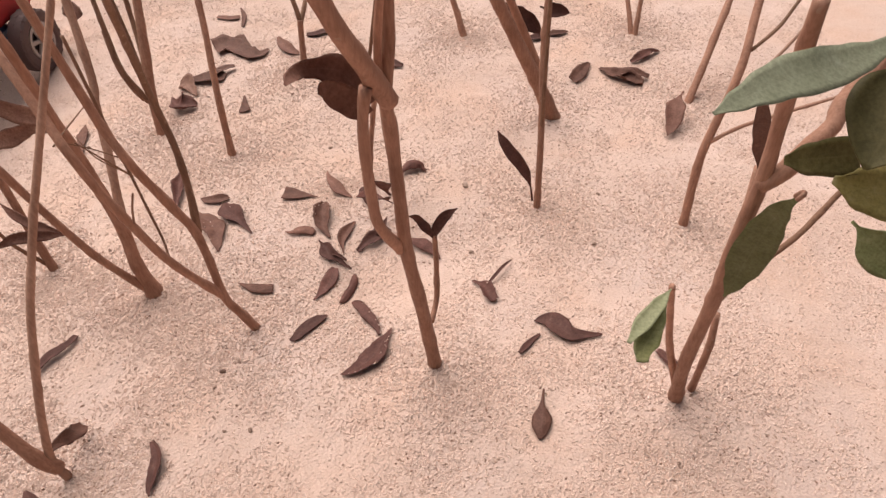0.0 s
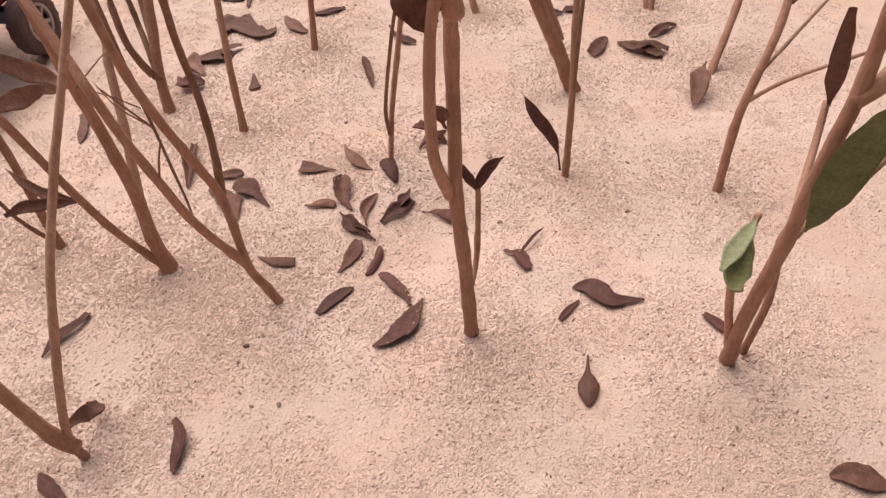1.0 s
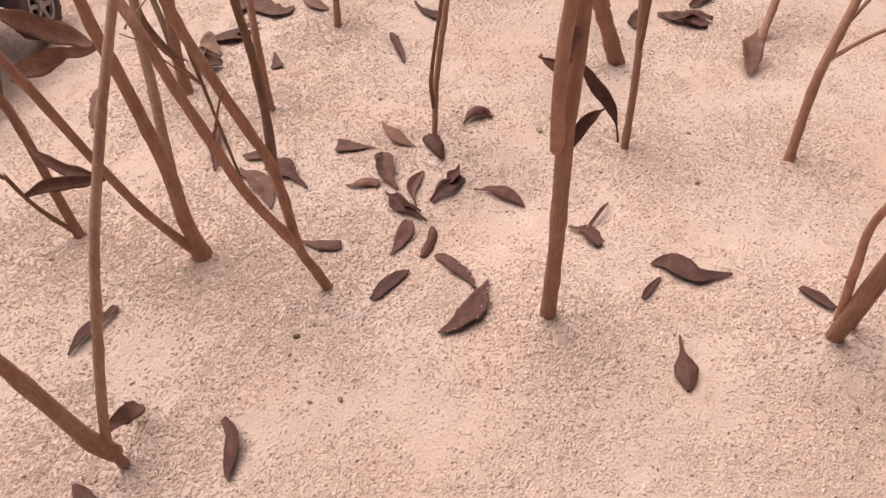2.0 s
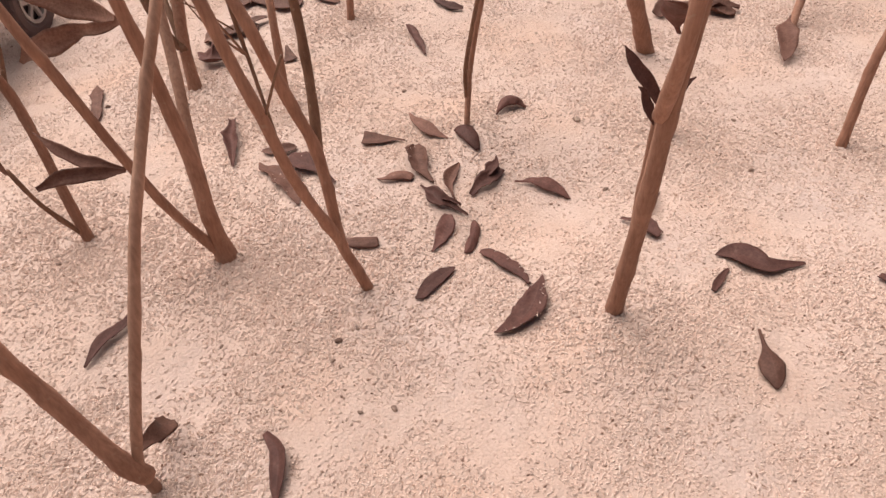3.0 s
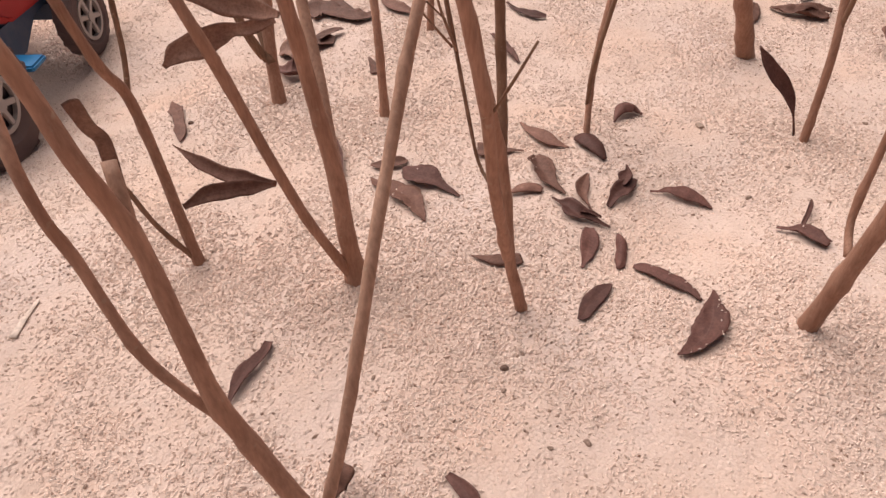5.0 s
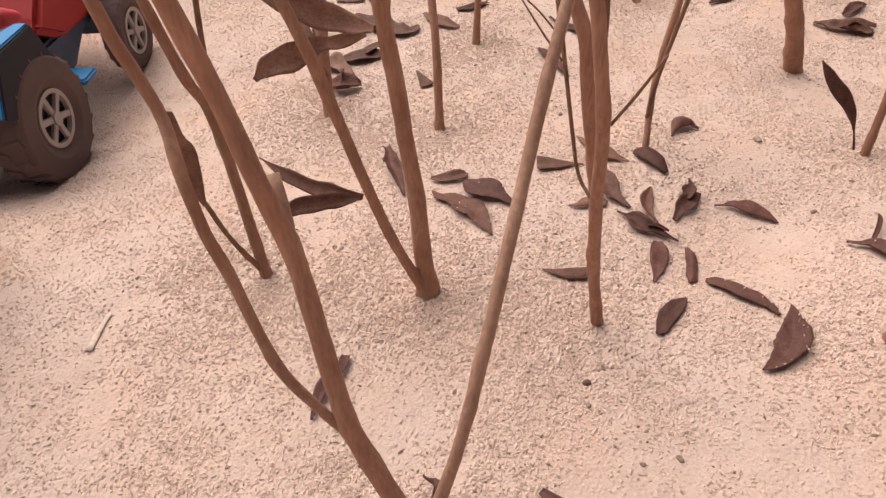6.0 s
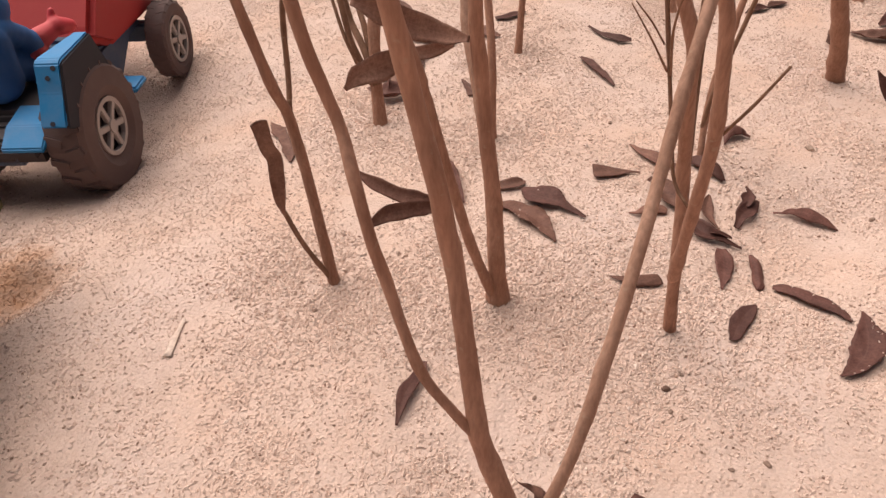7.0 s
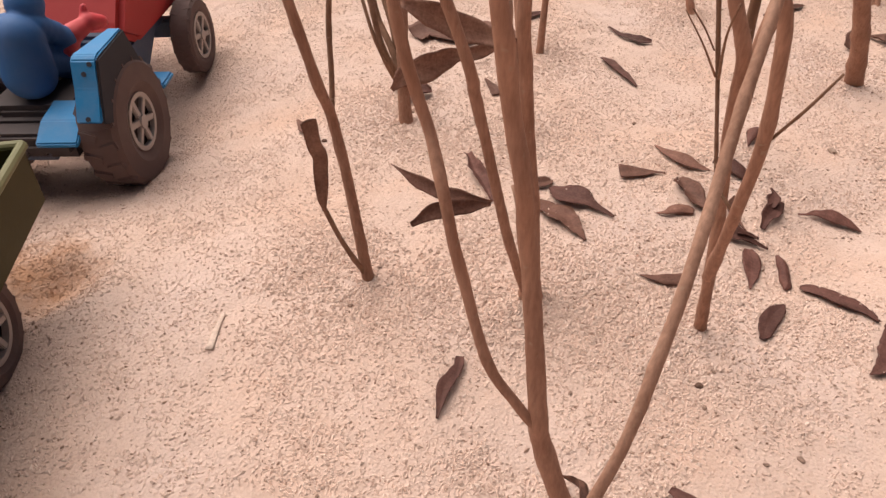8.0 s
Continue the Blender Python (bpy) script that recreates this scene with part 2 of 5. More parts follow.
def sand_grains(count=300000):
    """Loose grains, lying thick in some patches and thin in others."""
    rng = np.random.default_rng(3)
    x = rng.uniform(-0.62, 0.34, 3 * count)
    y = 0.085 + (0.90 - 0.085) * rng.random(3 * count) ** 1.7
    clump = np.array([noise.noise((a * 22, b * 22, 7.0)) + 0.6 * noise.noise((a * 75, b * 75, 1.0)) for a, b in zip(x, y)])
    heap = np.zeros(3 * count)
    for a, b, _ in STEM_FEET:
        heap += 0.5 * np.exp(-((x - a) ** 2 + (y - b - 0.002) ** 2) / 0.0018)
    bare = np.ones(3 * count, dtype=bool)
    for a, b, r in LEAF_SPOTS:
        bare &= (x - a) ** 2 + (y - b) ** 2 > (r + 0.0004) ** 2
    keep = np.flatnonzero(bare & (rng.random(3 * count) < np.clip(0.36 + 0.85 * clump + heap, 0.06, 1.0)))[:count]
    x, y, heap = x[keep], y[keep], np.clip(heap[keep], 0, 0.6)
    count = len(keep)
    gx, gy, gz = GROUND[0]
    i, j = np.searchsorted(gx, x) - 1, np.searchsorted(gy, y) - 1
    fx, fy = (x - gx[i]) / (gx[i + 1] - gx[i]), (y - gy[j]) / (gy[j + 1] - gy[j])
    z = (gz[j, i] * (1 - fx) + gz[j, i + 1] * fx) * (1 - fy) + (gz[j + 1, i] * (1 - fx) + gz[j + 1, i + 1] * fx) * fy
    z = z + rng.uniform(-0.00020, 0.00015, count) + 0.0004 * heap
    stuck = np.array(STUCK_SAND)
    x, y, z = np.append(x, stuck[:, 0]), np.append(y, stuck[:, 1]), np.append(z, stuck[:, 2])
    heap, count = np.append(heap, np.zeros(len(stuck))), count + len(stuck)
    size = rng.uniform(0.00040, 0.00074, count) * (1.0 + 0.5 * (rng.random(count) > 0.95)) * (1.0 + 0.5 * heap)
    size[count - len(stuck):] *= 0.7
    octa = np.array([(1.6, 0, 0), (-1.6, 0, 0), (0, 0.85, 0), (0, -0.85, 0), (0, 0, 0.83), (0, 0, -0.83)])
    tri = np.array([(0, 2, 4), (2, 1, 4), (1, 3, 4), (3, 0, 4), (2, 0, 5), (1, 2, 5), (3, 1, 5), (0, 3, 5)])
    yaw, tip = rng.uniform(0, 2 * math.pi, count), rng.uniform(-0.6, 0.6, count)
    jit = rng.uniform(0.7, 1.3, (count, 6, 1))
    v = octa[None] * jit * size[:, None, None]
    vx, vy, vz = v[..., 0], v[..., 1], v[..., 2]
    ct, st, cy, sy = np.cos(tip)[:, None], np.sin(tip)[:, None], np.cos(yaw)[:, None], np.sin(yaw)[:, None]
    vx, vz = vx * ct + vz * st, -vx * st + vz * ct
    vx, vy = vx * cy - vy * sy, vx * sy + vy * cy
    co = np.stack([vx + x[:, None], vy + y[:, None], vz + z[:, None]], -1).reshape(-1, 3)
    fa = (tri[None] + 6 * np.arange(count)[:, None, None]).reshape(-1)
    me = bpy.data.meshes.new("sand_grains")
    nf = 8 * count
    me.vertices.add(len(co))
    me.vertices.foreach_set("co", co.ravel())
    me.loops.add(3 * nf)
    me.loops.foreach_set("vertex_index", fa.astype(np.int32))
    me.polygons.add(nf)
    me.polygons.foreach_set("loop_start", np.arange(0, 3 * nf, 3, dtype=np.int32))
    me.polygons.foreach_set("use_smooth", np.zeros(nf, dtype=bool))
    me.update()
    me.materials.append(GRAIN)
    tagged(new("sand_grains", me), "loose coarse pinkish sand grains over the bed", "sand", kind="stuff")


def spline(points, step=0.004):
    """Catmull-Rom through the points, with the share of the length at each."""
    p = [Vector(q) for q in points]
    p = [p[0] * 2 - p[1]] + p + [p[-1] * 2 - p[-2]]
    out = []
    for i in range(1, len(p) - 2):
        a, b, c, d = p[i - 1:i + 3]
        n = max(2, int((c - b).length / step))
        for k in range(n):
            t = k / n
            out.append(0.5 * (2 * b + (c - a) * t + (2 * a - 5 * b + 4 * c - d) * t * t + (3 * b - a - 3 * c + d) * t ** 3))
    out.append(p[-2])
    return out


def tube(points, r0, r1, seed, knots=True, sides=10):
    """A woody stem: a tapered, slightly crooked tube with swollen nodes and closed ends."""
    rng = random.Random(seed)
    path = spline(points, 0.0028)
    n = len(path)
    node = [(rng.uniform(0.05, 1), rng.uniform(0, 6.28)) for _ in range(max(1, n // 9))] if knots else []
    lump = 0.10 if r0 > 0.004 else 0.17
    verts, faces = [], []
    side = Vector((1, 0.2, 0.1))
    for i, q in enumerate(path):
        d = (path[min(i + 1, n - 1)] - path[max(i - 1, 0)]).normalized()
        side = (side - d * side.dot(d)).normalized()
        up = d.cross(side)
        s = i / (n - 1)
        r = r0 + (r1 - r0) * s
        r *= 1 + 0.06 * noise.noise(q * 160 + Vector((seed, 0, 0)))
        for k, _ in node:
            r *= 1 + 0.06 * math.exp(-((s - k) * n / 1.5) ** 2)
        if r0 > 0.0018:
            run = (q - path[0]).length
            r *= 1 + (0.45 if 0.00425 < r0 < 0.0045 else 0.14) * math.exp(-max(0.0, run - 0.011) ** 2 / 0.00008)
        for j in range(sides):
            a = 2 * math.pi * j / sides
            w = 1 + sum(lump * math.exp(-((s - k) * n - 0.8) ** 2) * max(0.0, math.cos(a - turn)) ** 3 for k, turn in node)
            w += 0.4 * lump * noise.noise(Vector((math.cos(a) * 2 + seed, math.sin(a) * 2, s * n * 0.18)))
            verts.append(q + (side * math.cos(a) + up * math.sin(a)) * r * w)
    for i in range(n - 1):
        for j in range(sides):
            k = (j + 1) % sides
            faces.append((i * sides + j, i * sides + k, (i + 1) * sides + k, (i + 1) * sides + j))
    faces.append(tuple(range(sides))[::-1])
    faces.append(tuple((n - 1) * sides + j for j in range(sides)))
    return verts, faces


def leaf_shape(length, width, widest=0.6, blunt=1.6, fold=0.3, bend=0.1, sway=0.05, seed=0, stalk=0.05, nu=22, nv=8, ruffle=1.0):
    """A leaf along +x from its stalk at the origin: tapered outline, folded on the midrib, bent and swayed, with ruffled edges and thickness."""
    rng = random.Random(seed)
    ph = rng.uniform(0, 6)
    top, uv = [], []
    power, full = math.log(0.5) / math.log(widest), max(0.42, min(1.0, 1.28 - 0.24 * blunt))
    for i in range(nu + 1):
        u = i / nu
        s = max(0.0, (u - stalk) / (1 - stalk))
        half = max(0.0, math.sin(math.pi * s ** power)) ** full * min(1.0, 0.35 + 2.6 * s)
        half = max(half * 0.5 * width, 0.0005 + 0.0002 * (1 - u))
        half *= 1 + ruffle * (0.08 * math.sin(u * 13 + ph) + 0.05 * noise.noise((u * 9, ph, 0.5)))
        for j in range(nv + 1):
            v = 2 * j / nv - 1
            turn = fold * abs(v) ** 1.5 * 1.1
            side = half * (1 + ruffle * 0.06 * math.sin(u * 23 + 3 * v + ph))
            y = side * v * math.cos(turn * 0.8)
            z = side * abs(v) * math.sin(turn)
            z += bend * length * (1 - 4 * (u - 0.5) ** 2) * 0.5
            z += ruffle * 0.16 * half * math.sin(u * 9 + ph + (1.7 if v > 0 else 0)) * v * v
            y += sway * length * math.sin(math.pi * u) * (1 + 0.3 * math.sin(3 * u + ph)) + ruffle * 0.025 * length * math.sin(2 * math.pi * u + ph)
            top.append(Vector((u * length, y, z)))
            uv.append((u, j / nv))
    w = nv + 1
    thick = 0.00035
    verts = top + [p - Vector((0, 0, thick)) for p in top]
    faces = []
    m = len(top)
    for i in range(nu):
        for j in range(nv):
            a, b, c, d = i * w + j, (i + 1) * w + j, (i + 1) * w + j + 1, i * w + j + 1
            faces.append((a, b, c, d))
            faces.append((m + d, m + c, m + b, m + a))
        for j in (0, nv):
            a, b = i * w + j, (i + 1) * w + j
            faces.append((b, a, m + a, m + b) if j == 0 else (a, b, m + b, m + a))
    for j in range(nv):
        faces.append((j, j + 1, m + j + 1, m + j))
        a = nu * w + j
        faces.append((a + 1, a, m + a, m + a + 1))
    return verts, faces, uv + uv


def strap_leaf(points, widths, normal, curl, seed, nv=6, ruffle=1.0):
    """A dried leaf curled along a path: a strip of changing width, dished across, facing the normal."""
    path = spline(points, 0.0015)
    n = len(path)
    normal = Vector(normal)
    top, uv = [], []
    for i, q in enumerate(path):
        s = i / (n - 1)
        d = (path[min(i + 1, n - 1)] - path[max(i - 1, 0)]).normalized()
        side = d.cross(normal).normalized()
        out = side.cross(d)
        k = min(int(s * (len(widths) - 1)), len(widths) - 2)
        f = s * (len(widths) - 1) - k
        f = f * f * (3 - 2 * f)
        half = 0.5 * (widths[k] * (1 - f) + widths[k + 1] * f) * (1 + ruffle * 0.07 * noise.noise((s * 7, seed, 0.2)))
        for j in range(nv + 1):
            v = 2 * j / nv - 1
            top.append(q + side * v * half * (1 + ruffle * 0.05 * math.sin(s * 19 + seed + v)) + out * half * (curl * v * v + ruffle * 0.12 * math.sin(s * 11 + seed) * v))
            uv.append((s, j / nv))
    w, m = nv + 1, len(top)
    verts = top + [p - normal * 0.0004 for p in top]
    faces = []
    for i in range(n - 1):
        for j in range(nv):
            a, b, c, d = i * w + j, (i + 1) * w + j, (i + 1) * w + j + 1, i * w + j + 1
            faces += [(a, b, c, d), (m + d, m + c, m + b, m + a)]
        for j in (0, nv):
            a, b = i * w + j, (i + 1) * w + j
            faces.append((b, a, m + a, m + b) if j == 0 else (a, b, m + b, m + a))
    for j in range(nv):
        a = (n - 1) * w + j
        faces += [(j, j + 1, m + j + 1, m + j), (a + 1, a, m + a, m + a + 1)]
    return verts, faces, uv + uv


def aim_matrix(a, b, roll):
    """The frame of a leaf from a to b: x along it, z as upright as can be, then rolled about x."""
    a, b = Vector(a), Vector(b)
    x = (b - a).normalized()
    up = Vector((0, 0, 1)) if abs(x.z) < 0.9 else Vector((0, -1, 0.2))
    y = up.cross(x).normalized()
    z = x.cross(y)
    m = Matrix((x, y, z)).transposed().to_4x4()
    return Matrix.Translation(a) @ m @ Matrix.Rotation(radians(roll), 4, "X")


STEM_FEET = []


def shrub(label, base, stems, leaves=(), straps=(), group="bare shrubs stuck in the sand"):
    STEM_FEET.append(base)
    root = new("shrub")
    root.location = base
    tagged(root, label, "shrub", group)
    inv = Matrix.Translation(-Vector(base))
    for k, (name, mat, r0, r1, pts) in enumerate(stems):
        v, f = tube([Vector(p) - Vector(base) for p in pts], r0, r1, k + int(abs(base[0]) * 1000))
        ob = new(name, mesh_from(name, v, f, mat))
        ob.parent = root
    for k, (mat, a, b, width, widest, blunt, fold, bend, sway, roll, lab) in enumerate(leaves):
        length = (Vector(b) - Vector(a)).length
        v, f, uv = leaf_shape(length, width, widest, blunt, fold, bend, sway, k + 11, ruffle=0.15 if mat in (LEAF_GREEN, LEAF_DEEP, LEAF_YELLOW) else 1.0)
        ob = new("leaf", mesh_from("leaf", v, f, mat, uvs=uv))
        ob.parent = root
        ob.matrix_basis = inv @ aim_matrix(a, b, roll)
        if lab:
            tagged(ob, lab)
    for k, (mat, pts, widths, normal, curl, lab) in enumerate(straps):
        v, f, uv = strap_leaf([Vector(p) - Vector(base) for p in pts], widths, normal, curl, k * 3.7 + 1, ruffle=0.2 if curl < 0.26 else 1.0)
        ob = new("leaf", mesh_from("leaf", v, f, mat, uvs=uv))
        ob.parent = root
        if lab:
            tagged(ob, lab)
    return root


ground_sheet()

# ---- shrubs ----
shrub(
    "bare brown two-stemmed shrub with curled brown leaves", (-0.0149, 0.1993, 0.0084),
    [
        ("stem", BARK, 0.0037, 0.0017, [(-0.0143, 0.2013, -0.0032), (-0.0149, 0.1993, 0.0086), (-0.0181, 0.1893, 0.0697), (-0.0214, 0.1819, 0.1166), (-0.0217, 0.1790, 0.1506), (-0.0220, 0.1778, 0.1782), (-0.0219, 0.1737, 0.1989), (-0.0193, 0.1731, 0.2166), (-0.0183, 0.1727, 0.2304), (-0.0144, 0.1713, 0.2803)]),
        ("stem", BARK, 0.0023, 0.0017, [(-0.0238, 0.1819, 0.1198), (-0.0287, 0.1671, 0.1483), (-0.0294, 0.1647, 0.1644), (-0.0292, 0.1627, 0.1787), (-0.0282, 0.1607, 0.1960), (-0.0258, 0.1600, 0.2110)]),
        ("twig", BARK, 0.0015, 0.0012, [(-0.0149, 0.1982, 0.0472), (-0.0119, 0.2075, 0.0566), (-0.0112, 0.2103, 0.0814), (-0.0113, 0.2113, 0.0977)]),
        ("twig", BARK, 0.0013, 0.0012, [(-0.0219, 0.1743, 0.1985), (-0.0227, 0.1713, 0.2103), (-0.0216, 0.1694, 0.2222), (-0.0196, 0.1668, 0.2334), (-0.0171, 0.1655, 0.2458)]),
        ("branch", BARK, 0.0030, 0.0027, [(-0.0212, 0.1739, 0.1972), (-0.0249, 0.1601, 0.2174), (-0.0291, 0.1531, 0.2316), (-0.0320, 0.1496, 0.2422), (-0.0370, 0.1437, 0.2607)]),
    ],
    [
        (LEAF_DRY, (-0.0249, 0.1756, 0.1556), (-0.0277, 0.1635, 0.1728), 0.0060, 0.50, 1.6, 0.30, 0.10, 0.00, 0, ""),
        (LEAF_DRY, (-0.0250, 0.1810, 0.1467), (-0.0351, 0.1681, 0.1620), 0.0090, 0.50, 1.8, 0.30, 0.10, 0.00, 0, ""),
    ],
    [
        (LEAF_DRY, [(-0.0116, 0.2104, 0.0969), (-0.0159, 0.2107, 0.1046), (-0.0190, 0.2093, 0.1108), (-0.0222, 0.2059, 0.1152)],
         [0.0016, 0.0044, 0.0034, 0.0005], (0.0651, -0.7148, 0.6963), 0.35, ""),
        (LEAF_DRY, [(-0.0116, 0.2104, 0.0969), (-0.0095, 0.2115, 0.1032), (-0.0054, 0.2123, 0.1091), (-0.0002, 0.2117, 0.1138)],
         [0.0016, 0.0052, 0.0048, 0.0005], (0.0183, -0.7184, 0.6953), 0.35, ""),
        (LEAF_BROWN, [(-0.0262, 0.1684, 0.1995), (-0.0308, 0.1702, 0.2055), (-0.0344, 0.1700, 0.2103), (-0.0388, 0.1680, 0.2127), (-0.0430, 0.1620, 0.2160), (-0.0440, 0.1540, 0.2190), (-0.0436, 0.1440, 0.2225)],
         [0.0067, 0.0121, 0.0097, 0.0057, 0.0044, 0.0037, 0.0008], (0.1306, -0.8761, 0.4640), 0.22, ""),
        (LEAF_BROWN, [(-0.0274, 0.1675, 0.1960), (-0.0311, 0.1667, 0.2009), (-0.0346, 0.1651, 0.2050), (-0.0370, 0.1615, 0.2098), (-0.0384, 0.1565, 0.2135)],
         [0.0050, 0.0087, 0.0084, 0.0067, 0.0034], (0.1051, -0.8573, 0.5039), 0.25, ""),
    ],
)
shrub(
    "slim bare shrub stem with one dark leaf at its foot", (0.0541, 0.3272, 0.0041),
    [
        ("stem", BARK, 0.0023, 0.0017, [(0.0544, 0.3264, -0.0073), (0.0541, 0.3272, 0.0046), (0.0532, 0.3310, 0.0574), (0.0521, 0.3441, 0.1094), (0.0532, 0.3521, 0.1400), (0.0559, 0.3724, 0.2173)]),
        ("branch", TWIG, 0.0013, 0.0011, [(0.0536, 0.3331, 0.0612), (0.0521, 0.3287, 0.0947), (0.0517, 0.3280, 0.1109), (0.0503, 0.3259, 0.1608)]),
    ],
    [
        (LEAF_DRY, (0.0520, 0.3330, 0.0040), (0.0280, 0.3530, 0.0500), 0.0092, 0.62, 1.5, 0.25, 0.05, -0.06, -37, ""),
    ],
)
shrub(
    "thick bare brown shrub with a leaning trunk", (0.0797, 0.4453, -0.0061),
    [
        ("stem", BARK, 0.0060, 0.0041, [(0.0842, 0.4477, -0.0192), (0.0797, 0.4453, -0.0084), (0.0649, 0.4375, 0.0279), (0.0498, 0.4333, 0.0602), (0.0162, 0.4238, 0.1322)]),
        ("branch", BARK, 0.0034, 0.0028, [(0.0639, 0.4429, 0.0384), (0.0568, 0.4448, 0.0568), (0.0489, 0.4441, 0.0756), (0.0411, 0.4428, 0.0938), (0.0301, 0.4399, 0.1215)]),
    ],
    [
        (LEAF_DRY, (0.0372, 0.4599, 0.0854), (0.0642, 0.4432, 0.0689), 0.0170, 0.50, 1.6, 0.35, 0.10, 0.05, 74, ""),
        (LEAF_DRY, (0.0634, 0.4578, 0.0826), (0.0853, 0.4541, 0.0784), 0.0110, 0.50, 1.6, 0.35, 0.10, 0.00, 63, ""),
    ],
)
shrub(
    "slim reddish-brown shrub with thin pale side twigs", (0.1505, 0.3102, 0.0007),
    [
        ("stem", BARK, 0.0028, 0.0021, [(0.1506, 0.3092, -0.0112), (0.1505, 0.3102, 0.0007), (0.1498, 0.3146, 0.0489), (0.1528, 0.3172, 0.0727), (0.1632, 0.3292, 0.1063), (0.1717, 0.3511, 0.1365), (0.1895, 0.3968, 0.1997)]),
        ("twig", BARK_PALE, 0.0013, 0.0008, [(0.1528, 0.3155, 0.0649), (0.1598, 0.3099, 0.0770), (0.1695, 0.3049, 0.0873), (0.1906, 0.2982, 0.1017), (0.2066, 0.2931, 0.1126)]),
        ("twig", BARK_PALE, 0.0011, 0.0009, [(0.1571, 0.3200, 0.0824), (0.1706, 0.3292, 0.0925), (0.1944, 0.3467, 0.1089), (0.2156, 0.3622, 0.1235)]),
        ("twig", TWIG, 0.0011, 0.0009, [(0.1682, 0.3343, 0.1149), (0.1834, 0.3427, 0.1243), (0.1952, 0.3533, 0.1345), (0.2139, 0.3702, 0.1508)]),
    ],
)
shrub(
    "slim bare brown shrub stem with a hanging leaf", (0.1927, 0.4580, -0.0045),
    [
        ("stem", BARK, 0.0030, 0.0027, [(0.1883, 0.4514, -0.0134), (0.1927, 0.4580, -0.0044), (0.2051, 0.4766, 0.0211), (0.2228, 0.5055, 0.0587), (0.2508, 0.5512, 0.1181)]),
    ],
    [
        (LEAF_BROWN, (0.1821, 0.4483, 0.0125), (0.1621, 0.4070, 0.0005), 0.0155, 0.50, 1.5, 0.15, 0.05, 0.00, -2, ""),
    ],
)
shrub(
    "forked slim bare shrub stems", (0.1657, 0.5634, -0.0005),
    [
        ("stem", BARK, 0.0024, 0.0019, [(0.1669, 0.5565, -0.0115), (0.1657, 0.5634, -0.0017), (0.1639, 0.5728, 0.0114), (0.1616, 0.5817, 0.0237), (0.1523, 0.6165, 0.0716)]),
        ("stem", BARK, 0.0024, 0.0019, [(0.1673, 0.5577, -0.0121), (0.1687, 0.5624, -0.0011), (0.1705, 0.5686, 0.0133), (0.1721, 0.5745, 0.0268), (0.1787, 0.5984, 0.0815)]),
    ],
)
shrub(
    "single bare shrub stem", (0.0080, 0.5704, -0.0001),
    [
        ("stem", BARK, 0.0029, 0.0026, [(0.0112, 0.5661, -0.0086), (0.0080, 0.5704, 0.0021), (0.0041, 0.5757, 0.0155), (-0.0008, 0.5816, 0.0299), (-0.0190, 0.6032, 0.0828)]),
    ],
)
